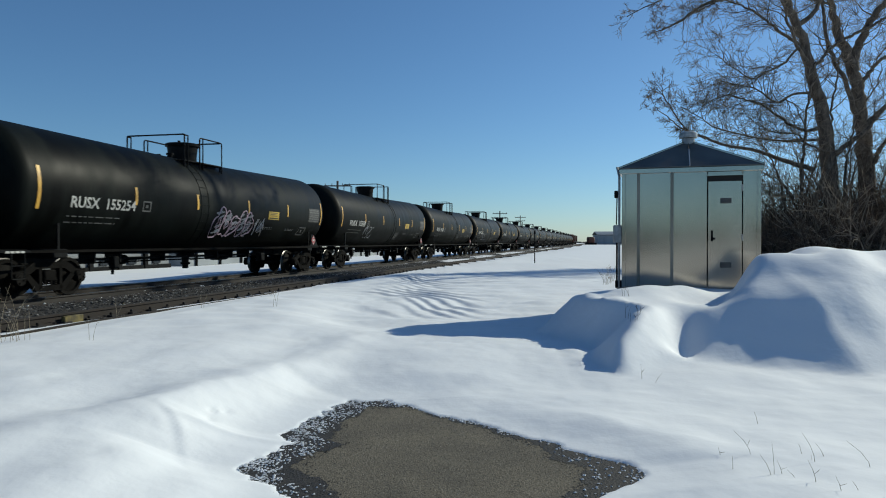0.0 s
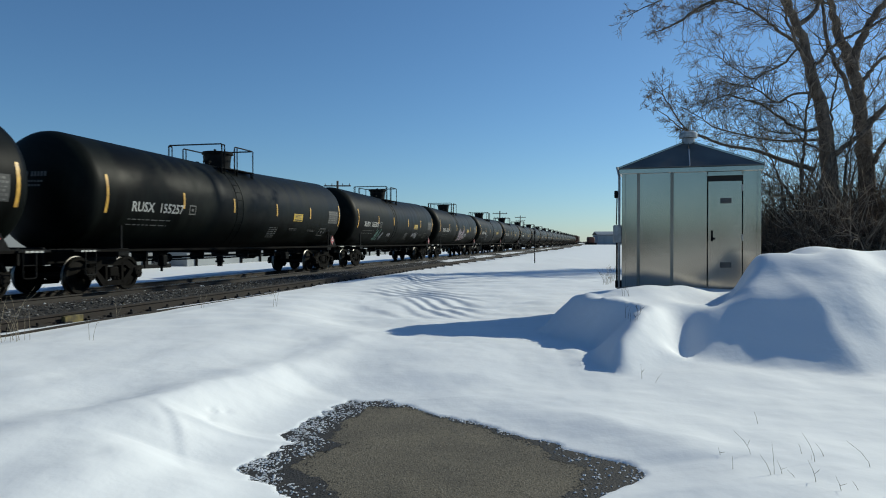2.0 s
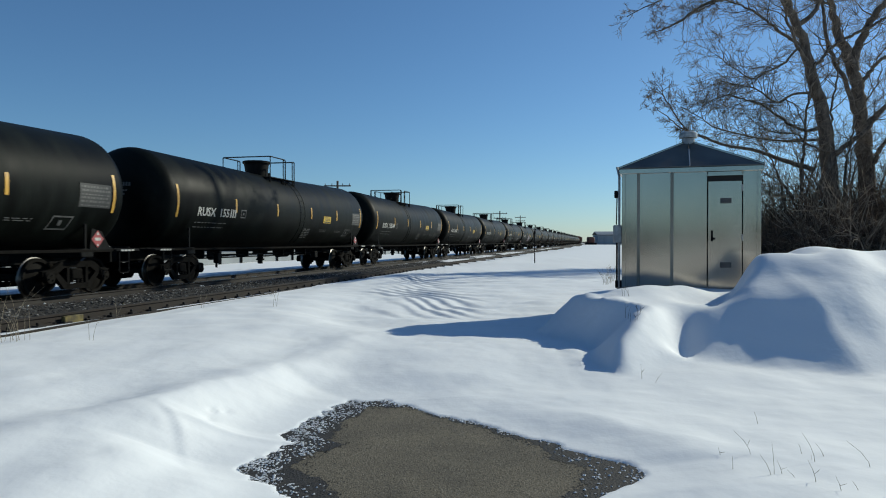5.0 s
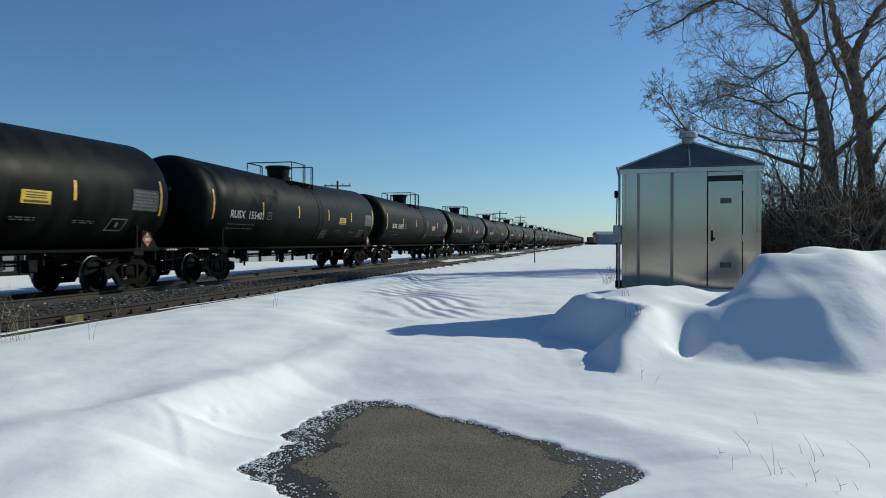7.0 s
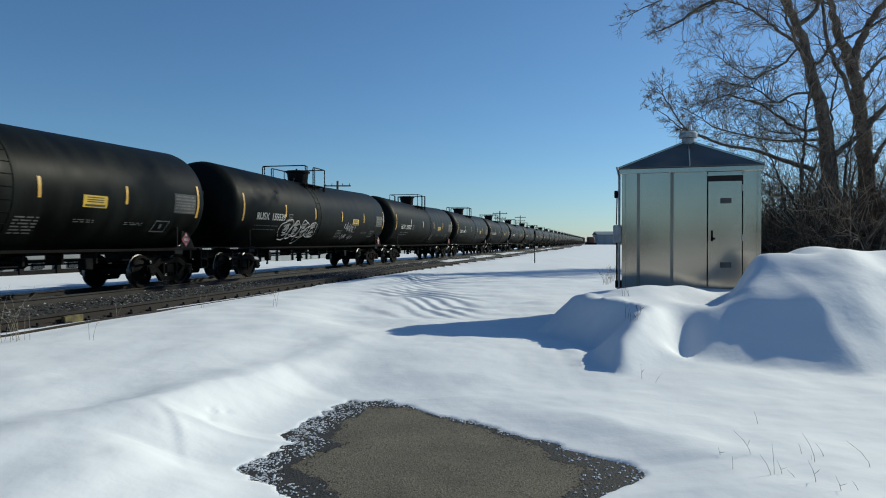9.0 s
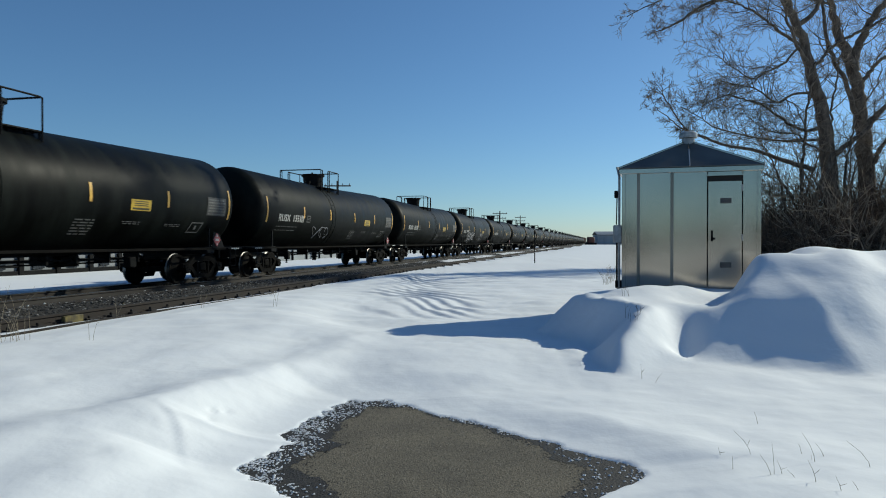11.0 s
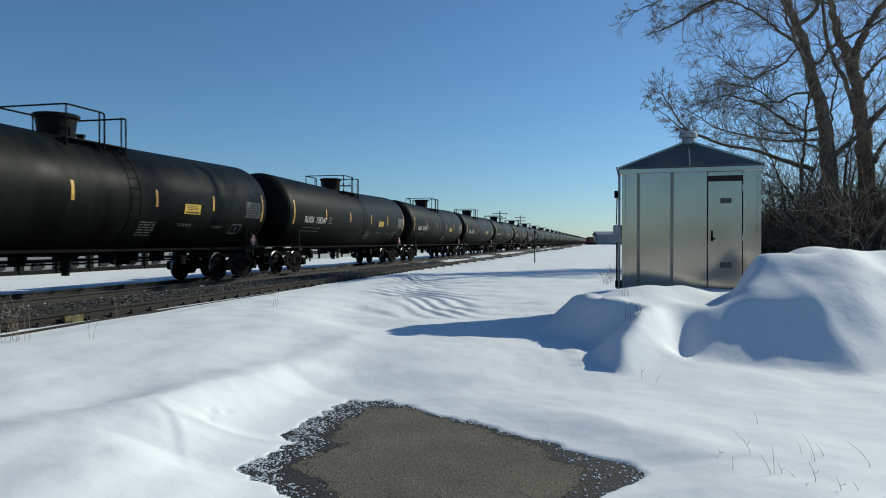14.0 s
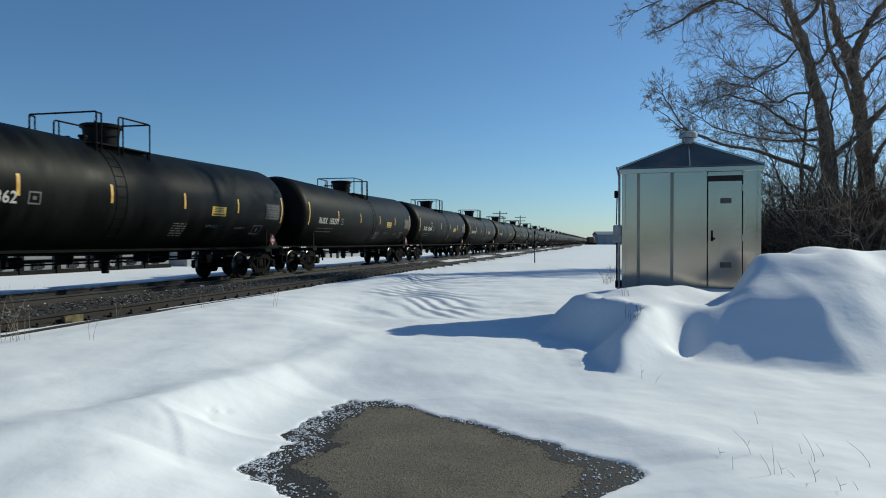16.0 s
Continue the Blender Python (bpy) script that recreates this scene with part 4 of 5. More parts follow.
for z in (1.62, 0.45):
    bm = bmesh.new()
    box(bm, (DOOR0 + 0.31, -0.008, z), (0.19, 0.012, 0.1), bevel=0.003)
    for k in range(4):
        box(bm, (DOOR0 + 0.31, -0.018, z - 0.03 + k * 0.022), (0.17, 0.012, 0.006), Matrix.Rotation(radians(30), 4, "X"))
    part("vent_louvre", bm, M_VENT, door, "small grey louvred vent")
# near-black strip, nearly flush: the recess's shade is put into its colour
bm = bmesh.new()
box(bm, ((DOOR0 + DOOR1) / 2, 0.02, 2.035), (DOOR1 - DOOR0 + 0.02, 0.03, 0.1))
part("door_header_gap", bm, M_DARK, cabin, "near-black strip painted as the shaded recess over the door")
bm = bmesh.new()
box(bm, ((DOOR0 + DOOR1) / 2, -0.03, 2.085), (DOOR1 - DOOR0 + 0.04, 0.06, 0.02))
part("drip_cap", bm, M_ALU, cabin)
for z in (1.85, 0.95, 0.2):
    bm = bmesh.new()
    rod(bm, (DOOR1 - 0.004, -0.015, z - 0.06), (DOOR1 - 0.004, -0.015, z + 0.06), 0.014, seg=8)
    part("hinge", bm, M_GALV, door)
bm = bmesh.new()
box(bm, ((DOOR0 + DOOR1) / 2, 0.02, 2.125), (DOOR1 - DOOR0, 0.04, 0.06), bevel=0.004)
part("lintel", bm, M_ALU, cabin)
# eave band and pyramid roof
bm = bmesh.new()
for c, s in (((W / 2, -0.02, EAVE + 0.03), (W + 0.1, 0.05, 0.09)), ((W / 2, DEEP + 0.02, EAVE + 0.03), (W + 0.1, 0.05, 0.09)), ((-0.025, DEEP / 2, EAVE + 0.03), (0.05, DEEP - 0.012, 0.09)), ((W + 0.025, DEEP / 2, EAVE + 0.03), (0.05, DEEP - 0.012, 0.09))):
    box(bm, c, s, bevel=0.006)
part("eave_band", bm, M_ALU, cabin)
apex = Vector((W / 2, DEEP / 2, EAVE + 0.66))
cs = [Vector((-0.06, -0.06, EAVE + 0.078)), Vector((W + 0.06, -0.06, EAVE + 0.078)), Vector((W + 0.06, DEEP + 0.06, EAVE + 0.078)), Vector((-0.06, DEEP + 0.06, EAVE + 0.078))]
for i in range(4):
    a, b = cs[i], cs[(i + 1) % 4]
    mid = (a + b) / 2
    for p, q in ((a, mid), (mid, b)):
        bm = bmesh.new()
        lo = [bm.verts.new(v) for v in (p, q, apex)]
        hi = [bm.verts.new(v + Vector((0, 0, 0.018))) for v in (p, q, apex)]
        bm.faces.new(hi)
        bm.faces.new(lo[::-1])
        for k in range(3):
            bm.faces.new((lo[k], lo[(k + 1) % 3], hi[(k + 1) % 3], hi[k]))
        part("roof_sheet", bm, M_ROOF, cabin, "blue-grey metal roof sheet", None)
    bm = bmesh.new()
    rod(bm, a + Vector((0, 0, 0.02)), apex + Vector((0, 0, 0.02)), 0.018, seg=6)
    part("hip_cap", bm, M_ALU, cabin)
    bm = bmesh.new()
    rod(bm, mid + Vector((0, 0, 0.02)), apex + Vector((0, 0, 0.02)), 0.014, seg=6)
    part("roof_seam", bm, M_ALU, cabin)
bm = bmesh.new()
lathe(bm, [(0.12, -0.1), (0.12, 0.06), (0.17, 0.07), (0.17, 0.16), (0.13, 0.19), (0.0, 0.2)], 20, Matrix.Translation(apex))
part("roof_ventilator", bm, M_GALV, cabin, "round galvanised roof ventilator")
# conduits and boxes on the side
bm = bmesh.new()
box(bm, (-0.085, 0.14, 1.02), (0.165, 0.22, 0.34), bevel=0.014)
part("meter_box", bm, M_GALV, cabin, "grey meter box on the side wall")
bm = bmesh.new()
tube(bm, bent([(-0.055, 0.06, 0.0), (-0.055, 0.06, 2.12), (-0.1, 0.12, 2.3)], 0.04), 0.024)
part("conduit", bm, M_GALV, cabin)
bm = bmesh.new()
tube(bm, [(-0.1, 0.1, 0.02), (-0.1, 0.1, 0.9)], 0.018)
box(bm, (-0.1, 0.12, 1.78), (0.1, 0.1, 0.14), bevel=0.01)
tube(bm, [(-0.11, 0.1, 1.2), (-0.1, 0.12, 1.75)], 0.012)
box(bm, (-0.07, 0.2, 0.06), (0.12, 0.3, 0.14), bevel=0.01)
part("side_fitting", bm, M_BLACK, cabin)
bm = bmesh.new()
box(bm, (W / 2, DEEP / 2, -0.18), (W + 0.2, DEEP + 0.2, 0.356), bevel=0.02)
part("concrete_base", bm, M_GALV, cabin)


# ---- bare trees ----
GROVE = 2.0           # size of the grove against its plan


class Wood:
    """Collects tapered branches into one mesh."""

    def __init__(self, seed):
        self.v, self.f, self.rng = [], [], random.Random(seed)

    def limb(self, pts, rs, seg):
        base = len(self.v)
        x = None
        for i, p in enumerate(pts):
            d = (pts[min(i + 1, len(pts) - 1)] - pts[max(i - 1, 0)]).normalized()
            x = d.orthogonal().normalized() if x is None else (x - d * x.dot(d)).normalized()
            y = d.cross(x)
            for k in range(seg):
                a = 2 * math.pi * k / seg
                self.v.append(p + (x * math.cos(a) + y * math.sin(a)) * rs[i])
        for i in range(len(pts) - 1):
            for k in range(seg):
                a, b = base + i * seg + k, base + i * seg + (k + 1) % seg
                self.f.append((a, b, b + seg, a + seg))

    def grow(self, p, d, length, r, depth, seg, up=0.05, wild=0.35, kids=5, twigs=None):
        """A crooked branch with side branches."""
        rng = self.rng
        n = 7 if depth > 1 else 4
        pts, rs, way = [p.copy()], [r], d.normalized()
        for i in range(n):
            way = (way + Vector((rng.gauss(0, wild), rng.gauss(0, wild), rng.gauss(0, wild) + up)) * 0.45).normalized()
            pts.append(pts[-1] + way * length / n)
            rs.append(max(r * (1 - 0.8 * (i + 1) / n), 0.0042))
        target = self if depth > 1 or twigs is None else twigs
        target.limb(pts, rs, seg)
        if depth > 0:
            for k in range(kids):
                self.fork(pts, rs, rng.uniform(0.25, 1.0), length * rng.uniform(0.38, 0.68), depth - 1, up, wild, kids, twigs)

    def fork(self, pts, rs, t, length, depth, up, wild, kids, twigs, out=None):
        rng = self.rng
        i = min(int(t * (len(pts) - 1)), len(pts) - 2)
        u = t * (len(pts) - 1) - i
        p = pts[i].lerp(pts[i + 1], u)
        axis = (pts[i + 1] - pts[i]).normalized()
        side = out.copy() if out else Vector((rng.gauss(0, 1), rng.gauss(0, 1), rng.gauss(0, 0.7)))
        side = (side - axis * side.dot(axis)).normalized()
        a = rng.uniform(0.5, 1.1)
        r = max(min(rs[i] * 0.6, 0.012 * length + 0.003), 0.0035)
        self.grow(p, axis * math.cos(a) + side * math.sin(a), length, r, depth, 3 if depth < 2 else 5, up, wild, kids, twigs)

    def mesh(self, name, material, size=1.0):
        me = bpy.data.meshes.new(name)
        mid = Vector((0, 0, 1.29))
        me.from_pydata([mid + (Vector(p) - mid) * size for p in self.v], [], self.f)
        me.shade_smooth()
        me.materials.append(material)
        return me


def smooth_path(pts, n=5):
    pts = [Vector(p) for p in pts]
    out = []
    for i in range(len(pts) - 1):
        a, b, c, d = pts[max(i - 1, 0)], pts[i], pts[i + 1], pts[min(i + 2, len(pts) - 1)]
        for k in range(n):
            t = k / n
            out.append(0.5 * ((2 * b) + (c - a) * t + (2 * a - 5 * b + 4 * c - d) * t * t + (3 * b - a - 3 * c + d) * t ** 3))
    return out + [pts[-1]]


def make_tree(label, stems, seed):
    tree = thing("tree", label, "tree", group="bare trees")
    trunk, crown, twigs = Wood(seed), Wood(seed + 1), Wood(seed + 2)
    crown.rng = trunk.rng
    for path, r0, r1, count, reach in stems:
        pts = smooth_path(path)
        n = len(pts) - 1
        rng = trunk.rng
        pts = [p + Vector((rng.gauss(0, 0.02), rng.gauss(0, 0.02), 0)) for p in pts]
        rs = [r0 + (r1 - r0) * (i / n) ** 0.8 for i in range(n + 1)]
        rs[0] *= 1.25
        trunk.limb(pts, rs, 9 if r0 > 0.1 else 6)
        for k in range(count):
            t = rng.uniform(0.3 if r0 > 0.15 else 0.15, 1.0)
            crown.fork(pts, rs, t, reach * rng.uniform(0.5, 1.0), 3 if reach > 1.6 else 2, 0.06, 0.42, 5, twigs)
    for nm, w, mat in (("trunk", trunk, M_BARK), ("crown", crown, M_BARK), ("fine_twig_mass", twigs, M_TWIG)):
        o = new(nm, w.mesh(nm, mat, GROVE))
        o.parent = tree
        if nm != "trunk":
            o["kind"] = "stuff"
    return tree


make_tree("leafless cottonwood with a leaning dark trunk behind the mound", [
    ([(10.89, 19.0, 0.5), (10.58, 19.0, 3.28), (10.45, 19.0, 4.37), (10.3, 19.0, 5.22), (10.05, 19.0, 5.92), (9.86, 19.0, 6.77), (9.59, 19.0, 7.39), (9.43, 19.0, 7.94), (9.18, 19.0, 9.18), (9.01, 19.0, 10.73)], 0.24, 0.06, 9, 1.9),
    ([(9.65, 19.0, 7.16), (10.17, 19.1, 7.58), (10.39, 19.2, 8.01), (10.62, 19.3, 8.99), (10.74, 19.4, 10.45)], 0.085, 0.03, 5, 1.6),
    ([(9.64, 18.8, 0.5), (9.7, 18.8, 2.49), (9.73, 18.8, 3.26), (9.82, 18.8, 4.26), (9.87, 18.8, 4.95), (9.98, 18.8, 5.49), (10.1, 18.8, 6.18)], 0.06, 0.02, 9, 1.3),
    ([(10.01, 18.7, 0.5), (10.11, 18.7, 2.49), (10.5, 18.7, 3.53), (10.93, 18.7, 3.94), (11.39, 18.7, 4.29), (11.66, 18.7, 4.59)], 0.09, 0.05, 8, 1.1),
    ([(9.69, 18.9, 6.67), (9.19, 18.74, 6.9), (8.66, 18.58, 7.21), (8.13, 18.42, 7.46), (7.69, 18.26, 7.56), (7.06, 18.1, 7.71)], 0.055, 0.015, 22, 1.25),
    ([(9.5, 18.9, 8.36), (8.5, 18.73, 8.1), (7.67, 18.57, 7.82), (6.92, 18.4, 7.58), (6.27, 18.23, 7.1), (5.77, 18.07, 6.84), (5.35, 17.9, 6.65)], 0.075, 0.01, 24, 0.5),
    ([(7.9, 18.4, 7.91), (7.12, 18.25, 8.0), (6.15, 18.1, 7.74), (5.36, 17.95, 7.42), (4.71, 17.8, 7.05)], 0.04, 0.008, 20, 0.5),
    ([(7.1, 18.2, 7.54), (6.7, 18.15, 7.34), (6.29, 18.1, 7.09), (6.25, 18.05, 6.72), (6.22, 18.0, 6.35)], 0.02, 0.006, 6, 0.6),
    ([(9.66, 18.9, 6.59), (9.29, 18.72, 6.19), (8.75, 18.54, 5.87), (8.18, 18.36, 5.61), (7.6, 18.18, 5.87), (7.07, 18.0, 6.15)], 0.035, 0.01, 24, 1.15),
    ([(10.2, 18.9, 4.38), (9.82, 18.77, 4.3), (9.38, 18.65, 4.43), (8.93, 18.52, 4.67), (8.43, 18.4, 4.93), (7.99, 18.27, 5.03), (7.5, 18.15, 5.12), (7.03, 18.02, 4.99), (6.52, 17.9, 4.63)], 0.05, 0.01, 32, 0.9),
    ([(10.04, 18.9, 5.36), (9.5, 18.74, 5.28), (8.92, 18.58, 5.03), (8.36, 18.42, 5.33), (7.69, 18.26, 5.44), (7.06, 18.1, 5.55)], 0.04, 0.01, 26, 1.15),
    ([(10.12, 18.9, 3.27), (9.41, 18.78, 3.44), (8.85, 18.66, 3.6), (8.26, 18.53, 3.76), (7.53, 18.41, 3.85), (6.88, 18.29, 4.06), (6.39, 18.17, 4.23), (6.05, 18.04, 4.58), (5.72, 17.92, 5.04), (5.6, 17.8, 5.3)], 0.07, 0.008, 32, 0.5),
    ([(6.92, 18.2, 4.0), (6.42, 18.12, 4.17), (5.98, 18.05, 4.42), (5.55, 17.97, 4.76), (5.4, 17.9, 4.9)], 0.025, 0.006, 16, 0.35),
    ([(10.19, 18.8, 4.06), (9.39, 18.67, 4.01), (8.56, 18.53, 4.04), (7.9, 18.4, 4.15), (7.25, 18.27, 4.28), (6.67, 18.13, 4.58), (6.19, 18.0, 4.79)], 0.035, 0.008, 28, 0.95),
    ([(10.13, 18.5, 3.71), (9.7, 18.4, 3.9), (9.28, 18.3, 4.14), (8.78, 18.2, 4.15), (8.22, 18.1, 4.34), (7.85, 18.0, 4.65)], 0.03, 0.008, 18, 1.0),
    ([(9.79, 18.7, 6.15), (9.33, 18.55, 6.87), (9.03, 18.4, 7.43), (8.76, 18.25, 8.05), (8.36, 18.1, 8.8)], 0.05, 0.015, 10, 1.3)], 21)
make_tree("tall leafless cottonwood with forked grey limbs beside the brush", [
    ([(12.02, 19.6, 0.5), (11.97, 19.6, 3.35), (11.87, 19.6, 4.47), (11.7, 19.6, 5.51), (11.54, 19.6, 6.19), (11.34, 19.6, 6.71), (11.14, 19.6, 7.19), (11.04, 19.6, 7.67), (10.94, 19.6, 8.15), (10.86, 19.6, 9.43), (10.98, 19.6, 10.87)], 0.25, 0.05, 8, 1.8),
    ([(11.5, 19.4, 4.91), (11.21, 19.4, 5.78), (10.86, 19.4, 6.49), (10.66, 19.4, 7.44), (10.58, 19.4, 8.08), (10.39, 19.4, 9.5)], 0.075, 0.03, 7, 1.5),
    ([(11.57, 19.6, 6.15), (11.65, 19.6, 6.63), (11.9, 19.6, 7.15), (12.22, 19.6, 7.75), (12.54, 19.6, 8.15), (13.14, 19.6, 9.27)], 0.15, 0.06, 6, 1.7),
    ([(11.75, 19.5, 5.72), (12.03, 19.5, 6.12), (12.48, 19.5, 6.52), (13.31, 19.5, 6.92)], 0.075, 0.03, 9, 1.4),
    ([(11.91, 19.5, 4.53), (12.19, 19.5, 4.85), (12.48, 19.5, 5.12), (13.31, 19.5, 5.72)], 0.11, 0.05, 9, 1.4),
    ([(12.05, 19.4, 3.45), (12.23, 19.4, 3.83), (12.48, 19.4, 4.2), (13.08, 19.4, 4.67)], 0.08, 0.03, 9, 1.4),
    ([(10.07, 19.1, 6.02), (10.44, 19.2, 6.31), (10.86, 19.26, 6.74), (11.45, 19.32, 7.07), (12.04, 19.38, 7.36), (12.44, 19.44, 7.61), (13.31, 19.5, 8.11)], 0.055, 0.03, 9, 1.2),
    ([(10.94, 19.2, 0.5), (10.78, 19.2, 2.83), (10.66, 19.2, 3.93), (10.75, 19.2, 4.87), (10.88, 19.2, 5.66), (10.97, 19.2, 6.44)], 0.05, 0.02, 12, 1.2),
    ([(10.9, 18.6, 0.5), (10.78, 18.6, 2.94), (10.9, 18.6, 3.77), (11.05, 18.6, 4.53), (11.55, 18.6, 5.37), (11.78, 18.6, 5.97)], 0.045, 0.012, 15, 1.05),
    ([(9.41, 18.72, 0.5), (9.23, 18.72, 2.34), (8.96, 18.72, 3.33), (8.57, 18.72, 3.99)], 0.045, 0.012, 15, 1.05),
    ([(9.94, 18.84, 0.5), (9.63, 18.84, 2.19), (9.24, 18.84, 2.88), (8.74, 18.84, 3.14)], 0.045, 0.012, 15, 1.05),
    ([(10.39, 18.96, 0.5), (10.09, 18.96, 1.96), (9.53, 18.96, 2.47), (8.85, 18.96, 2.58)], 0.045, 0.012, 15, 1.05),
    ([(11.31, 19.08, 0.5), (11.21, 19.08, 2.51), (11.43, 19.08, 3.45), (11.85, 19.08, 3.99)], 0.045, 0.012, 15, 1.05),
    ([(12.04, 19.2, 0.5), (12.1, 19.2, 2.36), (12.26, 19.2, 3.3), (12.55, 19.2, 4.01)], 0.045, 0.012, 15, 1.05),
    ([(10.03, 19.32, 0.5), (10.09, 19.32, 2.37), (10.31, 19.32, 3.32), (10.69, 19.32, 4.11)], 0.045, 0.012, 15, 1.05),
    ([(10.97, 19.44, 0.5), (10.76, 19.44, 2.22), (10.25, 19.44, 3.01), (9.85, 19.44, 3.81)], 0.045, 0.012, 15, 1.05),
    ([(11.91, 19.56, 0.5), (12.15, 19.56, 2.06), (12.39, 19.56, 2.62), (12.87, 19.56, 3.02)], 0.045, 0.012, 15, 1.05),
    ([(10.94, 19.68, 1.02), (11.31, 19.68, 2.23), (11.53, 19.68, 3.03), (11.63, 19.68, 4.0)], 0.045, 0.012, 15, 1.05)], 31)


def make_shrub(label, x, y, z, h, w, seed, count, bark):
    sh = thing("shrub", label, "shrub", group="brush row")
    wood = Wood(seed)
    rng = wood.rng
    for k in range(count):
        a = rng.uniform(0, 6.283)
        r = w * math.sqrt(rng.random())
        d = Vector((math.cos(a) * rng.uniform(0, 1.0), math.sin(a) * rng.uniform(0, 1.0), rng.uniform(0.25, 1.0)))
        wood.grow(Vector((x + r * math.cos(a), y + r * math.sin(a) * 0.6, z - 0.1)), d, h * rng.uniform(0.5, 1.1), rng.choice((0.014, 0.018, 0.026)), 1, 3, -0.05 if rng.random() < 0.6 else 0.1, 0.5, 5)
    o = new("branch_tangle", wood.mesh("branch_tangle", bark, GROVE))
    o.parent = sh
    o["kind"] = "stuff"
    return sh


for k, (x, y) in enumerate(((8.35, 16.6), (8.9, 17.4), (9.7, 16.4), (10.5, 17.6), (11.3, 16.6), (12.2, 17.5), (8.6, 17.9), (9.4, 18.6), (10.3, 19.0), (11.2, 18.7), (12.6, 18.6), (13.3, 16.8), (14.2, 17.6), (13.4, 18.8), (11.2, 19.8), (11.9, 20.2), (12.7, 20.0), (13.6, 20.4))):
    make_shrub("tangled brown leafless shrub under the cottonwoods", x, y, 0.66, 1.3 if x < 8.7 else 2.25, 0.8, 100 + k, 170, M_TWIG if k in (2, 8) else M_BRUSH)


def make_weed(label, x, y, h, n, seed, spread=0.25, material=None, cat="weed"):
    w = thing("dry_weed", label, cat, Matrix.Translation((x, y, float(snow_height(np.array(x), np.array(y))))), group="weeds in the snow")
    bm = bmesh.new()
    r = random.Random(seed)
    for k in range(n):
        a, lean = r.uniform(0, 6.283), r.uniform(0.05, spread)
        b = Vector((r.uniform(-1, 1), r.uniform(-1, 1), 0)) * 0.06 * min(n, 6) * 0.4
        pts = [b + Vector((math.cos(a) * lean * t * t * h, math.sin(a) * lean * t * t * h, h * t * r.uniform(0.9, 1.0) - 0.03)) for t in (0, 0.35, 0.7, 1.0)]
        thick = 0.0017 + 0.00009 * y
        tube(bm, pts, [thick, thick * 0.85, thick * 0.6, thick * 0.35], 4)
        for j in range(2):
            if r.random() < 0.5:
                p = pts[2]
                tube(bm, [p, p + Vector((r.uniform(-1, 1), r.uniform(-1, 1), 0.6)) * 0.07], [0.002, 0.001], 3)
    part("stalk_tuft", bm, material or M_STRAW, w)["kind"] = "stuff"
    return w


# ---- distance ----
def utility_pole(x, y, h):
    p = thing("utility_pole", "weathered wooden utility pole with crossarms beyond the line", "utility pole", Matrix.Translation((x, y, -0.4)), group="utility poles")
    bm = bmesh.new()
    rod(bm, (0, 0, 0), (0, 0, h), 0.15, 0.1, seg=8)
    part("pole", bm, M_WOOD, p)
    for dz, w in ((0.5, 2.6), (1.3, 2.2)):
        bm = bmesh.new()
        box(bm, (0, -0.14, h - dz), (w, 0.1, 0.12))
        part("crossarm", bm, M_WOOD, p)
        for k in (-0.45, -0.2, 0.2, 0.45):
            bm = bmesh.new()
            rod(bm, (k * w, -0.14, h - dz + 0.06), (k * w, -0.14, h - dz + 0.25), 0.05, 0.03, seg=6)
            part("insulator", bm, M_GALV, p)


utility_pole(-10.2, 67.0, 7.6)
utility_pole(10.1, 123.0, 7.2)
utility_pole(18.4, 165.0, 8.0)

bm = bmesh.new()
rod(bm, (0, 0, -0.1), (0, 0, 1.95), 0.03, 0.028, seg=8)
post = thing("marker_post", "thin dark steel marker post in the snow", "post", Matrix.Translation((5.3, 40.0, 0.0)))
part("rod", bm, M_BLACK, post)
bm = bmesh.new()
box(bm, (0, 0, 1.85), (0.1, 0.02, 0.2), bevel=0.006)
part("marker_plate", bm, M_GRIME, post)

barn = thing("metal_building", "long low grey metal building on the horizon", "building", Matrix.Translation((88.0, 330.0, 0.0)) @ Matrix.Rotation(radians(-4), 4, "Z"))
bm = bmesh.new()
plate(bm, [(-14, 0), (34, 0), (34, 4.6), (-14, 4.6)], 0, 16)
part("wall", bm, M_FARWALL, barn)
bm = bmesh.new()
for y0, y1, z0, z1 in ((-0.6, 8, 4.6, 6.2), (8, 16.6, 6.2, 4.6)):
    vs = [bm.verts.new(v) for v in ((-14.5, y0, z0), (34.5, y0, z0), (34.5, y1, z1), (-14.5, y1, z1))]
    bm.faces.new(vs)
    vs = [bm.verts.new(v) for v in ((-14.5, y0, z0 + 0.2), (34.5, y0, z0 + 0.2), (34.5, y1, z1 + 0.2), (-14.5, y1, z1 + 0.2))]
    bm.faces.new(vs)
part("roof", bm, M_GALV, barn)
for k in range(3):
    bm = bmesh.new()
    box(bm, (2 + k * 12, -0.1, 1.8), (4, 0.12, 3.4))
    part("overhead_door", bm, M_FARWHITE, barn)

far_car = thing("parked_caboose", "rust-red rail vehicle standing far off in the snow", "rail vehicle", Matrix.Translation((64.0, 300.0, 0.0)))
bm = bmesh.new()
box(bm, (0, 0, 2.1), (2.8, 4, 2.7), bevel=0.4)
part("cab_body", bm, M_BRICKRED, far_car)
bm = bmesh.new()
box(bm, (0, 0, 0.55), (4.4, 4, 0.9), bevel=0.1)
part("chassis", bm, M_BLACK, far_car)

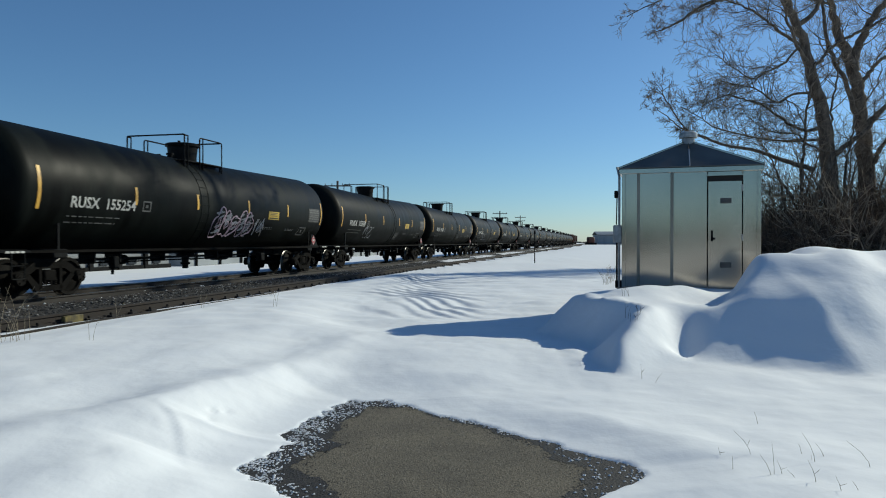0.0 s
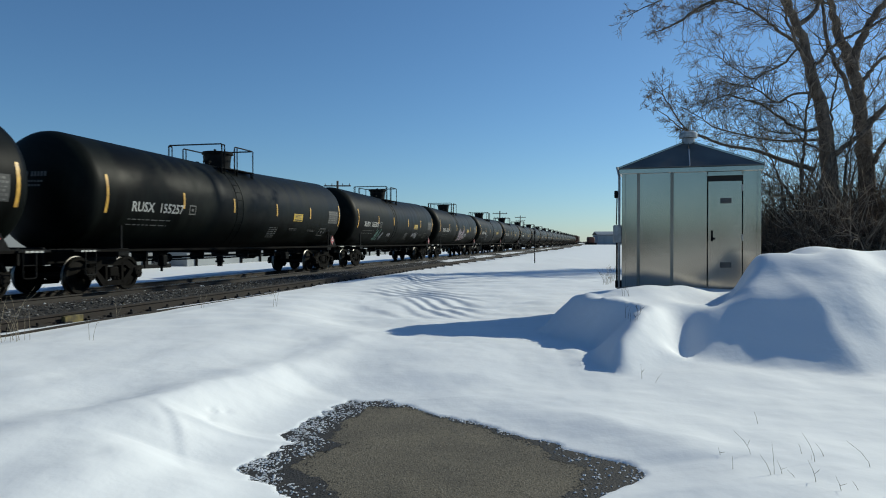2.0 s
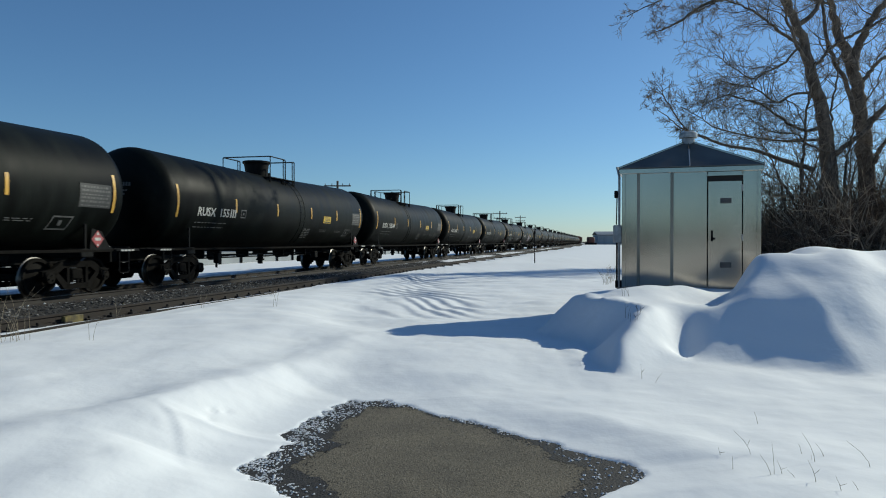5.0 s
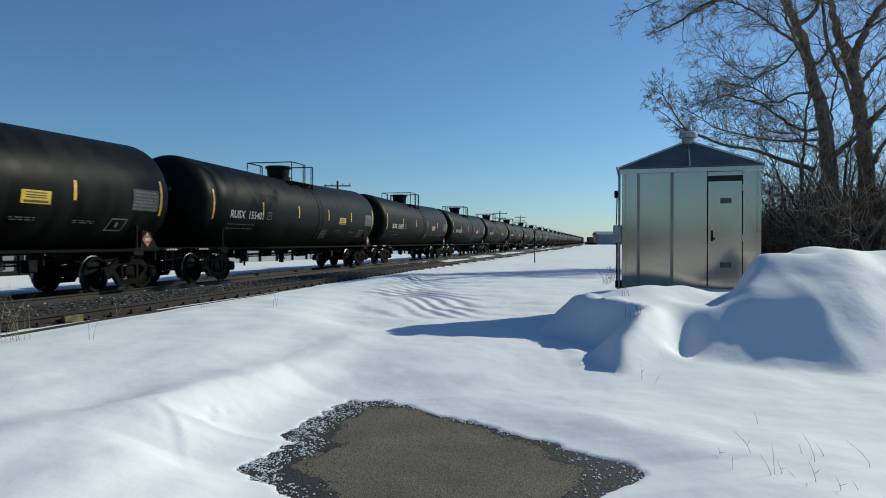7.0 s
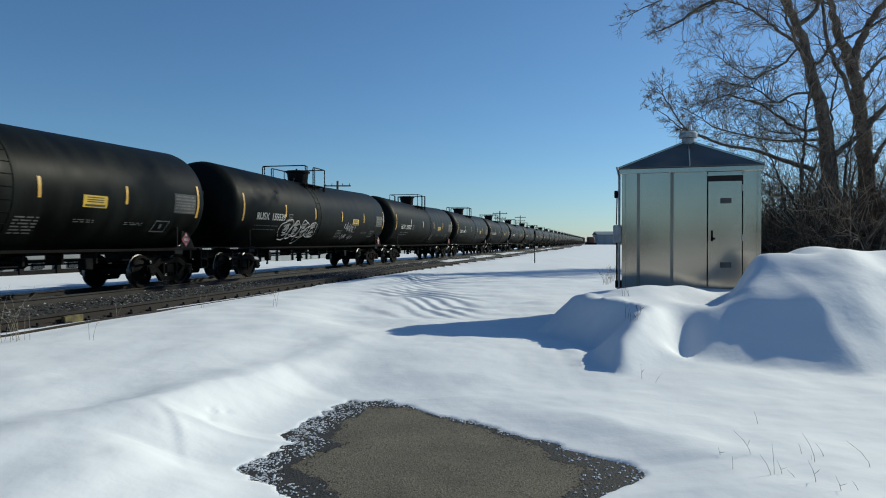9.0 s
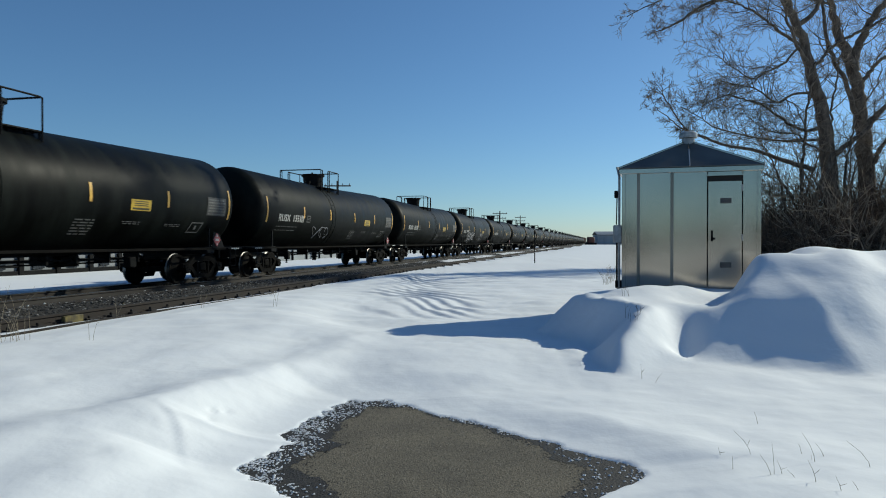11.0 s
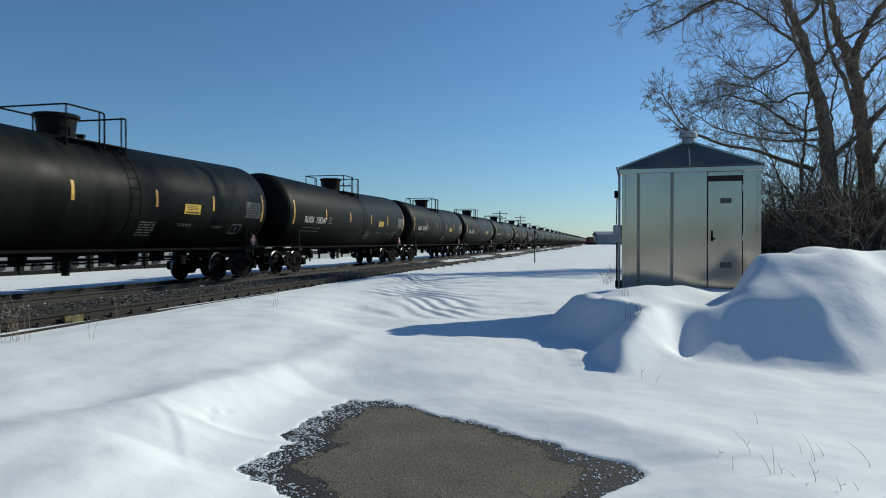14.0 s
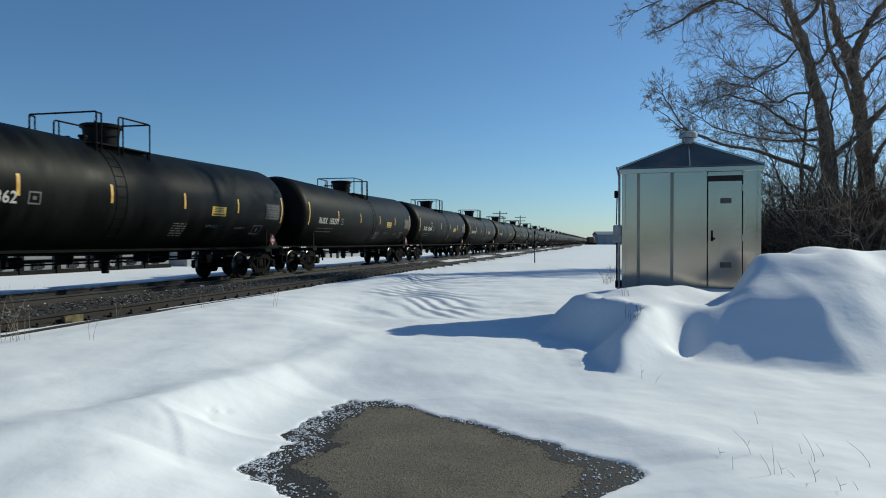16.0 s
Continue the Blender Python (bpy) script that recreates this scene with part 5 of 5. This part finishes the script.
# far woods along the horizon
wood = Wood(5)
for k in range(1300):
    # the last 400 are an added, unseen belt behind the camera, mirrored by the cabin
    a = wood.rng.uniform(-1.3, 1.3) if k < 900 else wood.rng.uniform(1.3, 4.98)
    dist = wood.rng.uniform(900, 1300) if k < 900 else wood.rng.uniform(230, 300)
    p = Vector((math.sin(a) * dist, math.cos(a) * dist, -0.5))
    h = wood.rng.uniform(4, 11) * (0.6 + 0.4 * math.sin(a * 23))
    for j in range(3):
        q = p + Vector((wood.rng.uniform(-8, 8), wood.rng.uniform(-4, 4), 0))
        wood.limb([q, q + Vector((0, 0, h * 0.5)), q + Vector((wood.rng.uniform(-1, 1), 0, h))], [2.2, 3.2, 0.6], 5)
far = new("far_woods", wood.mesh("far_woods", M_FARTREE))
tagged(far, "distant bare woods along the flat horizon, with an added unseen belt behind the camera", "woods", kind="stuff")

# yard across the line: a long low loading dock and a pale hut
dock = thing("loading_dock", "long low grey concrete loading dock beyond the line", "loading dock", LINE @ Matrix.Translation((0, 26.8, -0.35)))
bm = bmesh.new()
box(bm, (95, 2.0, 0.45), (108, 4, 0.9), bevel=0.03)
part("dock_wall", bm, M_FARWALL, dock)
for k in range(24):
    bm = bmesh.new()
    box(bm, (42 + k * 3.0, -0.08, 0.55), (0.16, 0.12, 1.1), bevel=0.02)
    part("dock_post", bm, M_BLACK, dock)
bm = bmesh.new()
box(bm, (95, -0.1, 0.72), (108, 0.06, 0.1))
part("dock_rail", bm, M_GRIME, dock)
hut = thing("yard_hut", "low pale yard hut with small windows beyond the line", "hut", LINE @ Matrix.Translation((28.5, 26.8, -0.35)))
bm = bmesh.new()
box(bm, (0, 2, 1.2), (21, 4, 2.2))
part("hut_wall", bm, M_FARWHITE, hut)
bm = bmesh.new()
box(bm, (0, 2, 2.4), (21.8, 4.8, 0.2), bevel=0.04)
part("hut_roof", bm, M_FARWALL, hut)
bm = bmesh.new()
box(bm, (0, -0.06, 0.12), (21.2, 0.1, 0.3))
box(bm, (0, -0.06, 0.72), (21.2, 0.1, 0.12))
part("hut_skirt", bm, M_BLACK, hut)
for k in range(9):
    bm = bmesh.new()
    box(bm, (-9.2 + k * 2.3, -0.05, 0.48), (0.7, 0.08, 0.26))
    part("hut_window", bm, M_GLASS, hut)
    bm = bmesh.new()
    box(bm, (-10.3 + k * 2.3, -0.1, 0.6), (0.3, 0.14, 1.1), bevel=0.02)
    part("hut_post", bm, M_BLACK, hut)

marker = thing("track_block", "faded yellow wooden block beside the siding rail", "track block", LINE @ Matrix.Translation((9.75, 8.49, -0.05)))
bm = bmesh.new()
box(bm, (0, 0, 0.07), (0.42, 0.08, 0.13), bevel=0.012)
part("block", bm, M_OLDYELLOW, marker)

# a worn-out rail left lying in the snow beside the siding
old_rail = thing("loose_rail", "rusty discarded rail lying in the snow beside the siding", "rail", LINE @ Matrix.Translation((8, 8.13, -0.068)) @ Matrix.Rotation(radians(1.0), 4, "Z"))
bm = bmesh.new()
outline = [(-0.06, -0.06), (-0.06, -0.045), (-0.012, -0.03), (-0.012, 0.02), (-0.032, 0.03), (-0.032, 0.055), (0.032, 0.055), (0.032, 0.03), (0.012, 0.02), (0.012, -0.03), (0.06, -0.045), (0.06, -0.06)]
ends = [[bm.verts.new((x, y, z + 0.012 * math.sin(x * 0.7))) for y, z in outline] for x in np.linspace(-8.0, 11.0, 39)]
for a, b in zip(ends, ends[1:]):
    for k in range(len(outline)):
        bm.faces.new((a[k], b[k], b[(k + 1) % len(outline)], a[(k + 1) % len(outline)]))
bm.faces.new(ends[0])
bm.faces.new(ends[-1][::-1])
part("bar", bm, M_RAIL, old_rail)

# ---- weeds ----
for k, (x, y, h, n) in enumerate(((-5.62, 9.0, 0.8, 9), (-5.5, 8.95, 0.5, 5), (-4.56, 9.0, 0.35, 2), (-5.6, 11.9, 0.4, 2), (-4.6, 13.2, 0.3, 2), (-3.3, 13.4, 0.4, 3), 
                                  (5.1, 21.5, 0.5, 9), (5.4, 22.5, 0.6, 9), (4.9, 20.5, 0.45, 6), (5.9, 24.0, 0.5, 8))):
    make_weed("dry straw-coloured weed stalks sticking out of the snow", x, y, h, n, 300 + k, 1.0 if y > 20 or k < 2 else 0.5)
for k, (x, y, h) in enumerate(((2.37, 8.6, 0.17), (2.41, 8.66, 0.13), (2.33, 8.42, 0.10), (2.62, 9.9, 0.2))):
    make_weed("dark dead weed on the shaded snow bank", x, y, h, 4, 400 + k, 0.8, M_BRUSH)

for k, (x, y, h, lean) in enumerate(((2.1, 7.3, 0.15, 0.004), (2.2, 7.15, 0.09, 0.085), (2.58, 5.66, 0.083, -0.005), (2.12, 4.75, 0.147, -0.097), (2.07, 4.31, 0.183, 0.007), (2.04, 4.29, 0.112, -0.045), (2.12, 4.31, 0.07, -0.007), (2.47, 4.75, 0.054, 0.004), (2.46, 4.56, 0.175, -0.06), (2.24, 4.14, 0.118, -0.024), (2.59, 4.69, 0.076, -0.031), (2.76, 4.45, 0.156, -0.127), (2.3, 3.98, 0.071, -0.006), (2.42, 4.01, 0.039, -0.01), (1.87, 4.45, 0.069, 0.018), (1.91, 4.75, 0.039, 0.004), (2.17, 4.24, 0.031, -0.028), (2.46, 4.6, 0.015, 0.023))):
    w = thing("dry_weed", "single dry grass stalk leaning out of the snow", "weed", Matrix.Translation((x, y, float(snow_height(np.array(x), np.array(y))))), group="weeds in the snow")
    bm = bmesh.new()
    tube(bm, [(lean * t * t, 0.05 * t * t, h * t - 0.02 * (1 - t)) for t in (0, 0.3, 0.65, 1.0)], [0.0017, 0.0015, 0.0011, 0.0006], 4)
    part("stalk", bm, M_STRAW, w)
    if k % 3 == 0:
        bm = bmesh.new()
        tube(bm, [(lean * 0.2, 0.01, h * 0.4), (lean * 0.4 + 0.02, -0.02, h * 0.7)], [0.0016, 0.0008], 3)
        part("side_shoot", bm, M_STRAW, w)

# ---- snow crumbs and grit round the bare asphalt ----


def scatter(name, label, cat, material, places, size, rng, kind="stuff", flat=0.6):
    v, f = [], []
    for x, y, z in places:
        r = size * rng.uniform(0.4, 1.3)
        a = rng.uniform(0, 6.28)
        base = len(v)
        for k in range(4):
            v.append((x + r * math.cos(a + k * 1.571) * rng.uniform(0.7, 1.2), y + r * math.sin(a + k * 1.571) * rng.uniform(0.7, 1.2), z + r * flat * rng.uniform(-0.1, 0.4)))
        v.append((x + r * 0.2, y, z + r * flat * rng.uniform(0.7, 1.2)))
        v.append((x, y, z - r * flat * 0.6))
        for k in range(4):
            f += [(base + k, base + (k + 1) % 4, base + 4), (base + (k + 1) % 4, base + k, base + 5)]
    me = bpy.data.meshes.new(name)
    me.from_pydata(v, [], f)
    me.materials.append(material)
    return tagged(new(name, me), label, cat, kind=kind)


rng = random.Random(8)
px = np.array([rng.uniform(-1.8, 1.8) for k in range(60000)])
py = np.array([rng.uniform(3.6, 7.0) for k in range(60000)])
pb = bare(px, py)
reach = 0.07 + 0.22 * step(-0.3, -0.8, px) + 0.24 * step(0.65, 1.0, px)
clump = lattice(px * 7, py * 7, 41) + 0.6 * lattice(px * 19, py * 19, 42)
keep = [i for i in range(len(px)) if -0.06 < pb[i] < reach[i] and rng.random() < (1 - max(pb[i], 0) / reach[i]) ** 0.8 * (0.75 if clump[i] > 0 else 0.2) * (0.4 if px[i] > 0.5 else 1.0)]
scatter("snow_crumbs", "crumbs of melting snow along the edge of the asphalt", "snow crumbs", M_CRUMB, [(px[i], py[i], -0.246) for i in keep], 0.011, rng)
grit = [(rng.uniform(-1.3, 1.3), rng.uniform(3.8, 6.6)) for k in range(6000)]
grit = [(x, y, -0.249) for x, y in grit if bare(np.array(x), np.array(y)) > 0.02]
scatter("loose_grit", "fine loose grit and pebbles on the asphalt", "grit", M_GRIT, grit, 0.0048, rng, flat=0.35)
ax, ay = np.meshgrid(np.arange(-1.9, 1.9, 0.014), np.arange(3.4, 7.0, 0.014))
ab = bare(ax, ay) + 0.05 * lattice(ax * 6, ay * 6, 21) + 0.03 * lattice(ax * 22, ay * 22, 25)
wide = 0.05 + 0.25 * step(-0.2, -0.75, ax) + 0.27 * step(0.6, 1.0, ax) + 0.06 * lattice(ax * 2, ay * 2, 22)
az = -0.248 + 0.0 * ax
ai = np.arange(ax.size).reshape(ax.shape)
wq = np.stack([ai[:-1, :-1], ai[:-1, 1:], ai[1:, 1:], ai[1:, :-1]], -1)[(ab < wide)[:-1, :-1] & (ab > -0.3)[:-1, :-1]]
used, inv = np.unique(wq, return_inverse=True)
me = bpy.data.meshes.new("wet_edge")
me.from_pydata(np.stack([ax, ay, az], -1).reshape(-1, 3)[used], [], inv.reshape(-1, 4).tolist())
me.materials.append(M_WET)
wet = new("wet_edge", me)
tagged(wet, "dark wet grit at the edge of the asphalt", "wet asphalt", kind="structure")

px = np.array([rng.uniform(-1.4, 1.4) for k in range(30000)])
py = np.array([rng.uniform(3.8, 6.7) for k in range(30000)])
inner = 0.05 + 0.25 * step(-0.2, -0.75, px) + 0.27 * step(0.6, 1.0, px) + 0.06 * lattice(px * 2, py * 2, 22)
off = bare(px, py) - inner
keep = [i for i in range(len(px)) if 0.0 < off[i] < 0.3 and rng.random() < 0.55 * math.exp(-off[i] / 0.05)]
scatter("wet_grit_grains", "dark wet grit strewn along the drying asphalt", "grit", M_WET, [(px[i], py[i], -0.248) for i in keep], 0.008, rng, flat=0.25)

# ---- gravel and ties along the tracks ----
rng = random.Random(12)
places = []
for k in range(26000):
    s = 2 + 55 * rng.random() ** 1.6
    d = rng.choice((rng.uniform(8.48, 8.75), rng.uniform(10.0, 11.8), rng.uniform(10.3, 11.5), rng.uniform(8.7, 10.1), rng.uniform(11.8, 14.8)))
    p = rail_point(s, d, float(np.interp(d, BED_D, BED_Z)) + 0.02)
    places.append(tuple(p))
scatter("ballast_stones", "loose grey ballast stones between the tracks", "gravel", M_STONE, places, 0.03, rng)
places = [tuple(rail_point(2 + 60 * rng.random() ** 1.5, rng.choice((rng.gauss(10.75, 0.25), rng.gauss(10.75, 0.3), rng.gauss(8.85, 0.05))), -0.02)) for k in range(4000)]
scatter("snow_lumps", "small lumps of old snow among the ballast", "snow crumbs", M_CRUMB, places, 0.04, rng)
ps, pd = np.meshgrid(np.arange(18, 160, 0.25), np.arange(8.0, 12.0, 0.1))
pz = np.interp(pd, BED_D, BED_Z) + 0.035 + 0.015 * lattice(ps * 1.5, pd * 3, 51)
mask = (lattice(ps * 0.16, pd * 1.1, 52) + 0.5 * lattice(ps * 0.7, pd * 2.5, 53) - 0.9 * np.abs(lattice(pd * 0.0 + 3, pd * 0.9, 54)) + 0.85 * step(18, 60, ps)) > 0.35
mask &= (np.abs(pd - 8.6) > 0.12) & ((pd > 10.25) | (pd < 8.5) | ((ps > 30) & (np.abs(pd - 9.35) < 0.62)))
pi = np.arange(ps.size).reshape(ps.shape)
pq = np.stack([pi[:-1, :-1], pi[:-1, 1:], pi[1:, 1:], pi[1:, :-1]], -1)[mask[:-1, :-1]]
used, inv = np.unique(pq, return_inverse=True)
me = bpy.data.meshes.new("snow_patches")
me.from_pydata([tuple(LINE @ Vector(p)) for p in np.stack([ps, pd, pz], -1).reshape(-1, 3)[used]], [], inv.reshape(-1, 4).tolist())
me.materials.append(M_CRUMB)
tagged(new("snow_patches", me), "thin patches of old snow lying on the ballast", "snow", kind="stuff")
bm = bmesh.new()
box(bm, (0, -0.115, -0.15), (0.17, 0.11, 0.035), bevel=0.006)
box(bm, (0, -0.085, -0.115), (0.045, 0.05, 0.05), bevel=0.01)
clip_mesh = put_mesh("rail_clip", bm, M_TIE, 30)
for k in range(70):
    clip = new("rail_clip", clip_mesh)
    clip.parent = near_track
    clip.location = (3.0 + k * 0.55, -0.7535, 0)
ties(near_track, -6, 80, 0.55, random.Random(1))
ties(main_track, -6, 80, 0.55, random.Random(2))


def motions():
    """The train rolls away along the line; its wheels turn with it."""
    train = [(c, n, 0.0) for n, c in bodies.items()] + [(hopper, FIRST, 18.1), (engine, FIRST, 38.0), (engine_2, FIRST, 59.5)]
    spin = [(k / FPS, Matrix.Rotation(rolled(k / FPS) / 0.457, 4, "Y")) for k in range(16 * FPS + 1)]
    for c, n, gap in train:
        m = Matrix.Translation(U * gap)
        walk(c, [(t, m @ car_pose(n, t)) for t in range(17)])
        for o in c.children_recursive:
            if o.name.startswith("wheelset"):
                at = Matrix.Translation(o.location)
                walk(o, [(t, at @ r) for t, r in spin])


motions()
